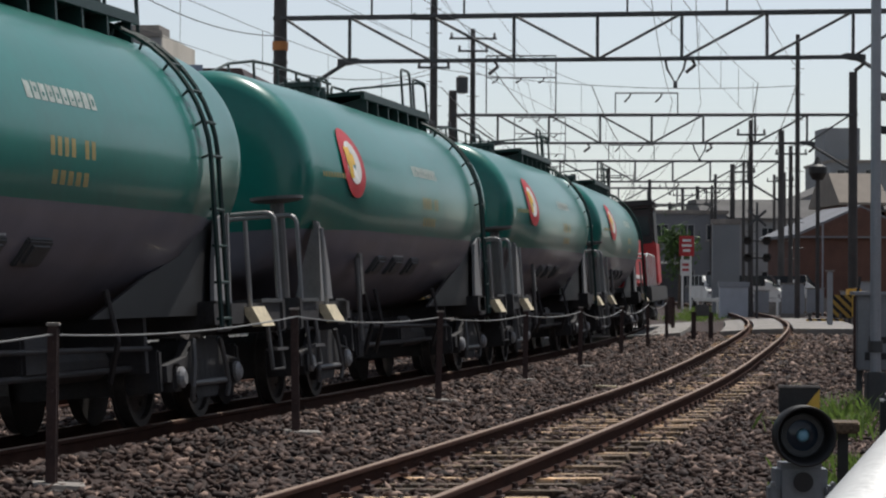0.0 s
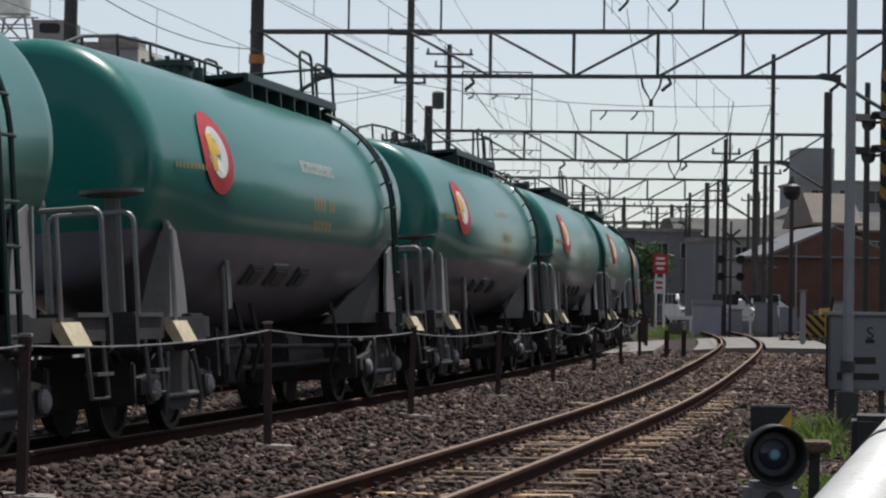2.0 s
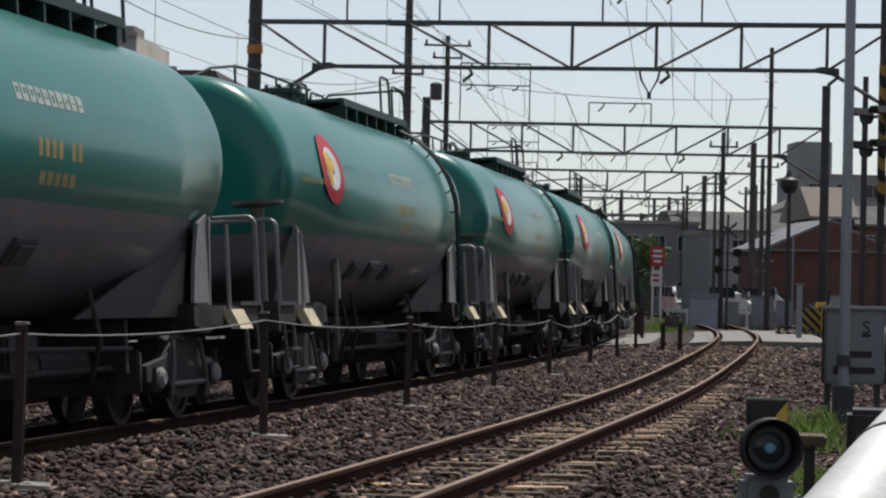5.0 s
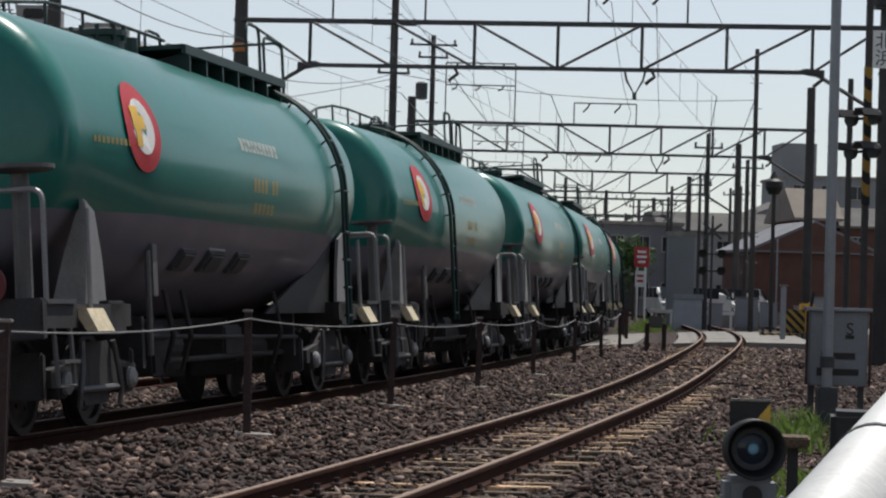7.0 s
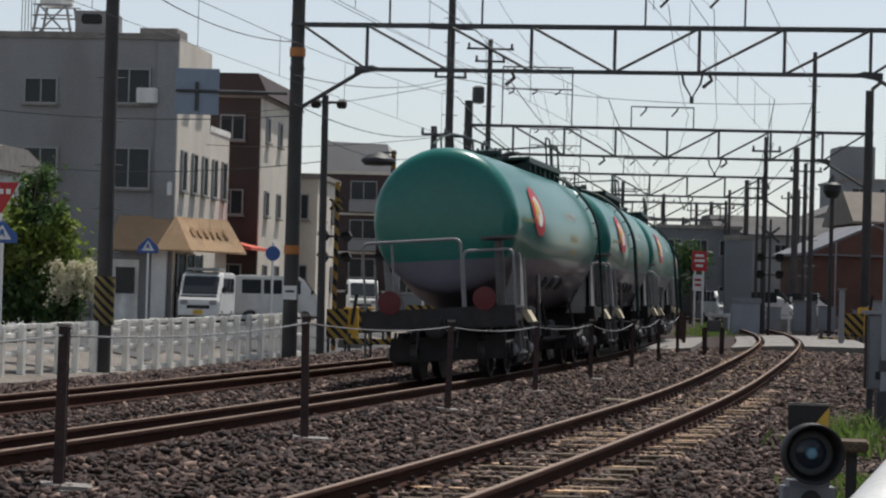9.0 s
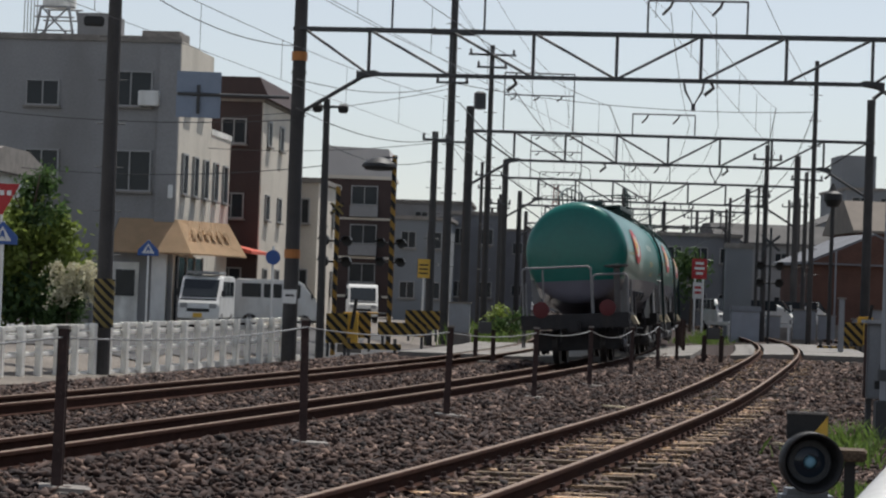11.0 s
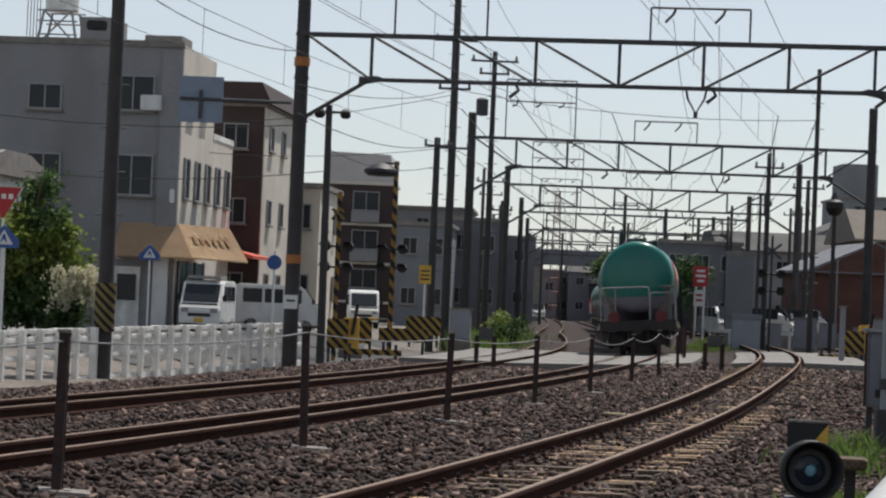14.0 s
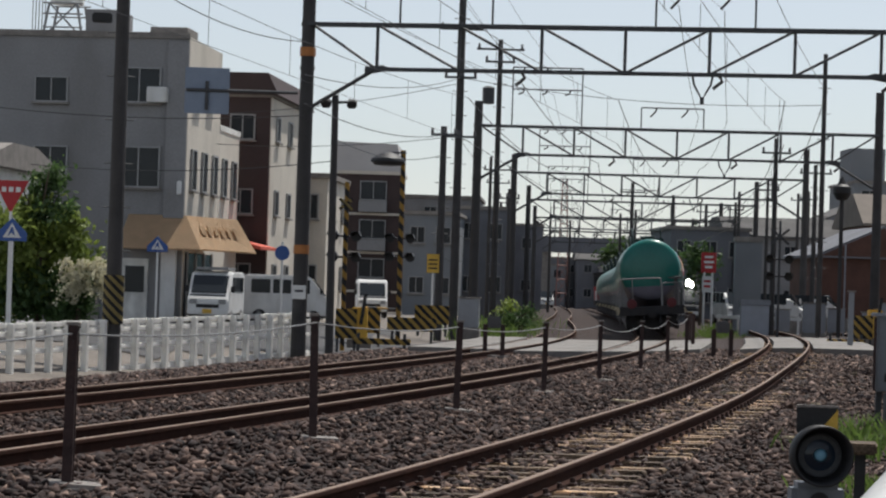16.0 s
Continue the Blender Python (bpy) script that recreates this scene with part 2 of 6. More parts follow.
def rod(bm, p, q, r, r2=None, seg=8, caps=True):
    p, q = Vector(p), Vector(q)
    d = q - p
    m = Matrix.Translation((p + q) / 2) @ d.to_track_quat("Z", "Y").to_matrix().to_4x4()
    bmesh.ops.create_cone(bm, cap_ends=caps, segments=seg, radius1=r, radius2=r if r2 is None else r2, depth=d.length, matrix=m)
    return bm


def tube(bm, pts, r, seg=6):
    """A bent pipe through points."""
    pts = [Vector(p) for p in pts]
    rings = []
    up0 = None
    for i, p in enumerate(pts):
        t = (pts[min(i + 1, len(pts) - 1)] - pts[max(i - 1, 0)]).normalized()
        a = t.orthogonal().normalized() if up0 is None else (up0 - t * up0.dot(t)).normalized()
        up0 = a
        b = t.cross(a)
        rings.append([bm.verts.new(p + (a * math.cos(k * math.tau / seg) + b * math.sin(k * math.tau / seg)) * r) for k in range(seg)])
    for ra, rb in zip(rings, rings[1:]):
        for k in range(seg):
            bm.faces.new((ra[k], ra[(k + 1) % seg], rb[(k + 1) % seg], rb[k]))
    bm.faces.new(rings[0][::-1])
    bm.faces.new(rings[-1])
    return bm


def hoop(a, b, z0, z1, r=0.12, n=4):
    """Points of a handrail: up from a, over, down to b."""
    a, b = Vector(a), Vector(b)
    d = (b - a).normalized()
    pts = [Vector((a.x, a.y, z0))]
    for k in range(n + 1):
        w = k / n * math.pi / 2
        pts.append(Vector((a.x, a.y, z1 - r)) + d * (r - r * math.cos(w)) + Vector((0, 0, r * math.sin(w))))
    for k in range(n + 1):
        w = math.pi / 2 - k / n * math.pi / 2
        pts.append(Vector((b.x, b.y, z1 - r)) - d * (r - r * math.cos(w)) + Vector((0, 0, r * math.sin(w))))
    pts.append(Vector((b.x, b.y, z0)))
    return pts


def prism(bm, outline, y0, y1, axis="y"):
    """An outline of (x, z) drawn out from y0 to y1."""
    f = (lambda p, y: (p[0], y, p[1])) if axis == "y" else (lambda p, y: (y, p[0], p[1])) if axis == "x" else (lambda p, y: (p[0], p[1], y))
    a = [bm.verts.new(f(p, y0)) for p in outline]
    b = [bm.verts.new(f(p, y1)) for p in outline]
    n = len(outline)
    bm.faces.new(a)
    bm.faces.new(b[::-1])
    for i in range(n):
        bm.faces.new((a[i], b[i], b[(i + 1) % n], a[(i + 1) % n]))
    bmesh.ops.recalc_face_normals(bm, faces=bm.faces[:])
    return bm


def lathe(bm, prof, seg=24, m=None):
    """Profile of (radius, height) turned about z."""
    m = m or Matrix()
    rings = [[bm.verts.new(m @ Vector((r * math.cos(k * math.tau / seg), r * math.sin(k * math.tau / seg), z))) for k in range(seg)] for r, z in prof]
    for a, b in zip(rings, rings[1:]):
        for k in range(seg):
            bm.faces.new((a[k], a[(k + 1) % seg], b[(k + 1) % seg], b[k]))
    bm.faces.new(rings[0][::-1])
    bm.faces.new(rings[-1])
    bmesh.ops.recalc_face_normals(bm, faces=bm.faces[:])
    return bm


B = bmesh.new

# ---- the line: headings along the middle track, every metre ----
KNOTS = [-30, -10, 10, 30, 50, 70, 95, 130, 180]
HEADINGS = [14.217, 12.879, 11.413, 9.466, 7.15, 4.55, 3.75, 3.1, 2.7]


def hermite(xk, yk, x):
    xk, yk, x = np.array(xk, float), np.array(yk, float), np.atleast_1d(np.array(x, float))
    g = np.gradient(yk, xk)
    i = np.clip(np.searchsorted(xk, x) - 1, 0, len(xk) - 2)
    h = xk[i + 1] - xk[i]
    t = (x - xk[i]) / h
    r = (2 * t ** 3 - 3 * t * t + 1) * yk[i] + (t ** 3 - 2 * t * t + t) * h * g[i] + (-2 * t ** 3 + 3 * t * t) * yk[i + 1] + (t ** 3 - t * t) * h * g[i + 1]
    r = np.where(x < xk[0], yk[0] + (x - xk[0]) * g[0], r)
    return np.where(x > xk[-1], yk[-1] + (x - xk[-1]) * g[-1], r)


ARC = np.arange(-60, 420, 1.0)
HEAD = np.radians(hermite(KNOTS, HEADINGS, ARC))
HEAD[ARC > 215] = HEAD[ARC <= 215][-1]
LX = np.concatenate([[0], np.cumsum((np.sin(HEAD[1:]) + np.sin(HEAD[:-1])) / 2)])
LY = np.concatenate([[0], np.cumsum((np.cos(HEAD[1:]) + np.cos(HEAD[:-1])) / 2)])
LX, LY = LX - LX[60] - 2.16, LY - LY[60] + 27.5


def smooth01(x):
    x = np.clip(x, 0, 1)
    return x * x * (3 - 2 * x)


def rise(a, v):
    """How far rail level lies above that of the middle track."""
    near = 0.25 * smooth01((a - 4) / 42) * np.clip((v - 0.8) / 3.3, 0, 1.1)
    far = 0.30 * smooth01((a - 48) / 40) * np.clip((-v - 0.9) / 2.6, 0, 1)
    return near + far - 0.05 * np.clip((-v - 0.9) / 2.6, 0, 1)


def on_line(a, v, z=0.0):
    """World place at a metres along and v metres to the right of the middle track; z above rail level there."""
    h = np.interp(a, ARC, HEAD)
    return Vector((np.interp(a, ARC, LX) + v * np.cos(h), np.interp(a, ARC, LY) - v * np.sin(h), z + float(rise(a, v))))


def heading(a):
    return float(np.degrees(np.interp(a, ARC, HEAD)))


def to_line(x, y):
    a = np.interp(y, LY, ARC)
    for _ in range(2):
        h = np.interp(a, ARC, HEAD)
        a = a + (x - np.interp(a, ARC, LX)) * np.sin(h) + (y - np.interp(a, ARC, LY)) * np.cos(h)
    h = np.interp(a, ARC, HEAD)
    return a, (x - np.interp(a, ARC, LX)) * np.cos(h) - (y - np.interp(a, ARC, LY)) * np.sin(h)


def ground_z(x, y):
    a, v = to_line(x, y)
    bed = -0.19 + rise(a, v)
    bed = bed + 0.075 * np.clip(v, -1.2, 1.2) * (1 - smooth01((np.abs(v) - 1.3) / 0.9))
    side = smooth01((np.abs(v - 0.3) - 6.2) / 2.5)
    z = bed + 0.11 * smooth01((v - 0.75) / 0.7) * (1 - smooth01((v - 2.3) / 0.8)) * (1 - 0.45 * smooth01((a - 8) / 30)) - 0.14 * smooth01((v - 5.3) / 1.2) * (1 - smooth01((a - 20) / 25))
    left = -0.45 + 0.45 * smooth01((-v - 8.5) / 3)
    right = -0.25 + 0.5 * smooth01((a - 20) / 40)
    return z * (1 - side) + side * np.where(v < 0, left, right)


# ---- ground: one sheet to the horizon ----
def build_ground():
    ys = np.concatenate([np.arange(-60, 8, 4), np.arange(8, 50, 0.4), np.arange(50, 130, 1.0), np.arange(130, 420, 6), [500, 700, 1000, 1600, 2600, 4200]])
    xs = np.concatenate([[-2500, -1200, -600, -300, -150, -80, -50], np.arange(-36, -12, 3), np.arange(-12, 20, 0.4), np.arange(20, 45, 3), [60, 90, 160, 300, 600, 1200, 2500]])
    X, Y = np.meshgrid(xs, ys)
    Z = ground_z(X, np.minimum(Y, 330))
    nx, ny = len(xs), len(ys)
    verts = np.stack([X.ravel(), Y.ravel(), Z.ravel()], 1)
    idx = np.arange(nx * ny).reshape(ny, nx)
    faces = np.stack([idx[:-1, :-1].ravel(), idx[:-1, 1:].ravel(), idx[1:, 1:].ravel(), idx[1:, :-1].ravel()], 1)
    me = bpy.data.meshes.new("ground")
    me.from_pydata(verts.tolist(), [], faces.tolist())
    me.materials.append(M_BALLAST)
    me.materials.append(M_EARTH)
    cx, cy = X[:-1, :-1].ravel(), Y[:-1, :-1].ravel()
    a, v = to_line(cx, cy)
    me.polygons.foreach_set("material_index", np.where((v > -8.2) & (v < 10) & (a < 330), 0, 1).astype(np.int32))
    me.polygons.foreach_set("use_smooth", np.ones(len(faces), bool))
    return tagged(new("ground", me), "brown ballast bed and bare earth beside the tracks", "ground", kind="structure")


build_ground()


def build_stones():
    """Loose ballast stones where they can be told apart."""
    rng = np.random.default_rng(4)
    base = np.array([(0, 0, 1), (.9, 0, .2), (.28, .85, .3), (-.72, .53, .2), (-.72, -.53, .3), (.28, -.85, .2), (.1, .1, -1)], float)
    tri = np.array([(0, 1, 2), (0, 2, 3), (0, 3, 4), (0, 4, 5), (0, 5, 1), (6, 2, 1), (6, 3, 2), (6, 4, 3), (6, 5, 4), (6, 1, 5)])
    n = 120000
    a = -18 + 62 * rng.random(n) ** 1.5
    v = -8.0 + 17 * rng.random(n)
    keep = ~((np.abs(v - 4.2) < 1.05) & (rng.random(n) < 0.27)) & (np.abs(np.abs(v - 4.2) - 0.565) > 0.07) & (np.abs(np.abs(v) - 0.565) > 0.06) & (np.abs(np.abs(v + 3.5) - 0.565) > 0.06)
    a, v = a[keep], v[keep]
    h = np.interp(a, ARC, HEAD)
    x, y = np.interp(a, ARC, LX) + v * np.cos(h), np.interp(a, ARC, LY) - v * np.sin(h)
    z = ground_z(x, y)
    n = len(x)
    size = (0.022 + 0.028 * rng.random(n)) * (1 + 0.35 * np.clip(a / 30, 0, 1))
    sc = size[:, None] * (0.42 + 1.15 * rng.random((n, 3))) * np.array([1.35, 1.0, 0.62])
    ang, tilt = rng.random(n) * math.tau, (rng.random(n) - 0.5) * 1.6
    p = base[None] * (0.6 + 0.8 * rng.random((n, 7, 1))) * sc[:, None, :]
    ct, st = np.cos(tilt)[:, None], np.sin(tilt)[:, None]
    px, pz = p[..., 0] * ct + p[..., 2] * st, -p[..., 0] * st + p[..., 2] * ct
    c, s = np.cos(ang)[:, None], np.sin(ang)[:, None]
    wx, wy = px * c - p[..., 1] * s, px * s + p[..., 1] * c
    verts = np.stack([wx + x[:, None], wy + y[:, None], pz + (z + size * 0.35)[:, None]], -1).reshape(-1, 3)
    faces = (tri[None] + 7 * np.arange(n)[:, None, None]).reshape(-1, 3)
    me = bpy.data.meshes.new("ballast_stones")
    me.vertices.add(len(verts))
    me.vertices.foreach_set("co", verts.ravel())
    me.loops.add(len(faces) * 3)
    me.loops.foreach_set("vertex_index", faces.ravel().astype(np.int32))
    me.polygons.add(len(faces))
    me.polygons.foreach_set("loop_start", np.arange(0, len(faces) * 3, 3, dtype=np.int32))
    me.update(calc_edges=True)
    m = bpy.data.materials.new("ballast_stone")
    m.use_nodes = True
    nt = m.node_tree
    geo, ramp = nt.nodes.new("ShaderNodeNewGeometry"), nt.nodes.new("ShaderNodeValToRGB")
    e = ramp.color_ramp.elements
    e[0].color, e[1].color = (0.009, 0.0042, 0.0031, 1), (0.30, 0.205, 0.16, 1)
    mid = e.new(0.42)
    mid.color = (0.038, 0.019, 0.0142, 1)
    hi = e.new(0.84)
    hi.color = (0.076, 0.0435, 0.032, 1)
    nt.links.new(geo.outputs["Random Per Island"], ramp.inputs[0])
    nt.links.new(ramp.outputs[0], nt.nodes["Principled BSDF"].inputs["Base Color"])
    nt.nodes["Principled BSDF"].inputs["Roughness"].default_value = 0.85
    me.materials.append(m)
    return tagged(new("ballast_stones", me), "loose brown and grey ballast stones", "ballast", kind="stuff")


build_stones()

# ---- tracks ----
RAIL_LOW = [(-0.060, -0.150), (0.060, -0.150), (0.060, -0.138), (0.010, -0.125), (0.008, -0.045), (0.032, -0.034), (0.031, -0.008), (0.022, -0.002), (-0.022, -0.002), (-0.031, -0.008), (-0.032, -0.034), (-0.008, -0.045), (-0.010, -0.125), (-0.060, -0.138)]
RAIL_TOP = [(-0.024, -0.004), (0.024, -0.004), (0.020, 0.002), (-0.020, 0.002)]


def sweep(bm, outline, stations):
    """stations: (place, right, up)"""
    rings = [[bm.verts.new(p + r * x + u * z) for x, z in outline] for p, r, u in stations]
    n = len(outline)
    for a, b in zip(rings, rings[1:]):
        for k in range(n):
            bm.faces.new((a[k], b[k], b[(k + 1) % n], a[(k + 1) % n]))
    bm.faces.new(rings[0])
    bm.faces.new(rings[-1][::-1])
    return bm


def sleeper_bm():
    bm = box(B(), (0, 0, 0), (2.1, 0.20, 0.14), bevel=0.012)
    for sx in (-1, 1):
        for dx in (-0.085, 0.085):
            box(bm, (sx * 0.565 + dx * 0.7, 0, 0.07), (0.05, 0.08, 0.01))
    return bm


def build_track(label, offset, cant, a0, a1, sleepers, sink=0.0, clips=None):
    tk = thing("railway_track", label, "railway track", kind="structure")
    step = 1.0
    for sd in (-1, 1):
        st = []
        for a in np.arange(a0, a1, step):
            v = offset(a) + sd * 0.565
            h = np.interp(a, ARC, HEAD)
            st.append((on_line(a, v, cant * sd * 0.5 - (float(rise(a, v)) - float(rise(a, offset(a))))), Vector((np.cos(h), -np.sin(h), 0)), Vector((0, 0, 1))))
        rail = part("rail", sweep(B(), RAIL_LOW, st), M_RAIL, tk, "rusty brown steel rail")
        part("rail_head", sweep(B(), RAIL_TOP, st), M_RAILHEAD, rail, "worn pale rail head")
    proto = sleeper_bm()
    me = bpy.data.meshes.new("sleeper")
    proto.to_mesh(me)
    proto.free()
    me.materials.append(M_SLEEPER)
    rng = random.Random(8)
    for a in np.arange(*sleepers):
        v = offset(a) + rng.uniform(-0.07, 0.07)
        p = on_line(a + rng.uniform(-0.06, 0.06), v, -0.216 - sink - rng.random() * 0.03)
        ob = again("sleeper", me, tk, pose(p.x, p.y, p.z, rng.uniform(-1, 1), -math.degrees(math.asin(cant / 1.1)), -heading(a) + rng.uniform(-3.5, 3.5)))
        if clips and a < 30:
            for sd in (-1, 1):
                for s in (-1, 1):
                    q = on_line(a, offset(a) + sd * 0.565 + s * 0.075, -0.145)
                    again("rail_clip", clips, tk, pose(q.x, q.y, q.z, 0, 0, -heading(a)))
    return tk


bm = box(B(), (0, 0, 0), (0.075, 0.13, 0.03))
rod(bm, (0, 0, 0.0), (0, 0, 0.055), 0.024, seg=6)
CLIP = bpy.data.meshes.new("rail_clip")
bm.to_mesh(CLIP)
bm.free()
CLIP.materials.append(M_POST)

build_track("curved railway track with rusty rails on worn wooden sleepers", lambda a: 4.2 + 0.28 * float(smooth01((a - 18) / 28)) + 0.3 * float(smooth01((a - 55) / 60)), 0.02, -30, 300, (-16, 60, 0.62), clips=CLIP)
build_track("middle railway track that carries the tank train", lambda a: 0.0, 0.082, -50, 330, (-12, 40, 0.62), 0.05)
build_track("far railway track beside the concrete fence", lambda a: -3.5 - 0.9 * float(smooth01((a - 60) / 40)), 0.05, -40, 330, (-8, 44, 0.62), 0.05)
build_track("branching railway track beyond the level crossing", lambda a: 8.5 - 3.6 * float(smooth01((a - 62) / 75)), 0.0, 62, 260, (64, 110, 0.7))


# ---- tank wagons ----
RINGS = [(1.10, 0.03), (1.11, 0.6), (1.14, 0.98), (1.19, 1.10), (1.26, 1.165), (1.36, 1.198), (1.50, 1.206), (2.0, 1.212), (3.0, 1.335), (3.4, 1.38),
         (5.7, 1.385), (7.9, 1.385), (10.17, 1.38), (10.57, 1.345), (11.5, 1.225), (12.07, 1.206), (12.21, 1.198), (12.31, 1.165), (12.38, 1.10), (12.43, 0.98), (12.46, 0.6), (12.47, 0.03)]
TOP = 3.79


def tank_radius(u):
    us = [1.20, 1.9, 3.0, 3.4, 10.17, 10.57, 11.67, 12.37]
    rs = [1.208, 1.212, 1.345, 1.38, 1.38, 1.345, 1.212, 1.208]
    return float(np.interp(u, us, rs))


def on_tank(u, w, off=0.0):
    """Place on the right flank: u along, w the angle above level in degrees."""
    r = tank_radius(u)
    return Vector(((r + off) * math.cos(radians(w)), u, TOP - r + (r + off) * math.sin(radians(w))))


def tank_patch(bm, u0, u1, z0, z1, off=0.006, n=3):
    """A curved decal between two stations and two heights."""
    def ang(u, z):
        r = tank_radius(u)
        return math.degrees(math.asin(max(-1, min(1, (z - (TOP - r)) / r))))
    rows = []
    for i in range(2):
        u = (u0, u1)[i]
        rows.append([bm.verts.new(on_tank(u, ang(u, z0 + (z1 - z0) * k / n), off)) for k in range(n + 1)])
    for k in range(n):
        bm.faces.new((rows[0][k], rows[1][k], rows[1][k + 1], rows[0][k + 1]))
    return bm


def tank_disc(bm, u, z, ru, rz, off, seg=28, r0=0.0):
    def pt(uu, zz):
        r = tank_radius(uu)
        return on_tank(uu, math.degrees(math.asin(max(-1, min(1, (zz - (TOP - r)) / r)))), off)
    outer = [bm.verts.new(pt(u + ru * math.cos(k * math.tau / seg), z + rz * math.sin(k * math.tau / seg))) for k in range(seg)]
    if r0:
        inner = [bm.verts.new(pt(u + ru * r0 * math.cos(k * math.tau / seg), z + rz * r0 * math.sin(k * math.tau / seg))) for k in range(seg)]
        for k in range(seg):
            bm.faces.new((outer[k], outer[(k + 1) % seg], inner[(k + 1) % seg], inner[k]))
    else:
        bm.faces.new(outer)
    return bm


def build_bogie(wagon, u):
    bm = B()
    for sd in (-1, 1):
        x = sd * 0.93
        prism(bm, [(u - 1.15, 0.40), (u - 1.15, 0.55), (u - 0.55, 0.62), (u - 0.35, 0.78), (u + 0.35, 0.78), (u + 0.55, 0.62), (u + 1.15, 0.55), (u + 1.15, 0.40), (u + 0.45, 0.36), (u + 0.3, 0.22), (u - 0.3, 0.22), (u - 0.45, 0.36)], x - 0.06, x + 0.06, "x")
        for k in (-0.16, 0, 0.16):
            rod(bm, (x, u + k, 0.26), (x, u + k, 0.62), 0.065, seg=10)
        for k in (-0.875, 0.875):
            box(bm, (x, u + k, 0.43), (0.18, 0.26, 0.26), bevel=0.03)
            # light on the caps is put into their pale grey
            part("axle_cap", lathe(B(), [(0.02, 0.03), (0.06, 0.03), (0.10, 0.0), (0.10, -0.05), (0.02, -0.05)], 14, pose(x + sd * 0.12, u + k, 0.43, 0, sd * 90)), M_LIGHT_STEEL, wagon, "axle cap, pale for the light it catches")
    box(bm, (0, u, 0.66), (1.95, 0.5, 0.22), bevel=0.03)
    for k in (-1.2, 1.2):
        box(bm, (0, u + k, 0.50), (1.9, 0.10, 0.40), bevel=0.02)
    bogie = part("bogie", bm, M_BLACK, wagon, "black bogie with coil springs")
    for k in (-0.875, 0.875):
        bm = B()
        for sd in (-1, 1):
            m = pose(sd * 0.60, 0, 0, 0, sd * 90)
            lathe(bm, [(0.06, 0.03), (0.10, 0.02), (0.30, -0.03), (0.36, -0.02), (0.37, 0.025), (0.43, 0.025), (0.435, -0.08), (0.46, -0.085), (0.46, -0.11), (0.06, -0.11)], 28, m)
            for j in range(6):
                w = j * math.tau / 6
                rod(bm, (sd * 0.615, 0.22 * math.cos(w), 0.22 * math.sin(w)), (sd * 0.63, 0.22 * math.cos(w), 0.22 * math.sin(w)), 0.022, seg=6)
        rod(bm, (-0.9, 0, 0), (0.9, 0, 0), 0.07, seg=10)
        ws = part("wheelset", bm, M_WHEEL, wagon, "pair of worn steel wheels", False)
        ws.matrix_basis = pose(0, u + k, 0.43)
    # hanging brake gear on the outside, paler grey than the bogie
    for sd in (-1, 1):
        bm = B()
        for k in (-0.42, 0.42):
            tube(bm, [(sd * 1.02, u + k, 0.78), (sd * 1.04, u + k * 1.15, 0.55), (sd * 1.04, u + k * 1.35, 0.33), (sd * 1.02, u + k * 1.3, 0.2)], 0.028)
        rod(bm, (sd * 1.02, u - 0.5, 0.36), (sd * 1.02, u + 0.5, 0.36), 0.03)
        part("brake_gear", bm, M_GREY_STEEL, wagon, "paler grey brake rods")


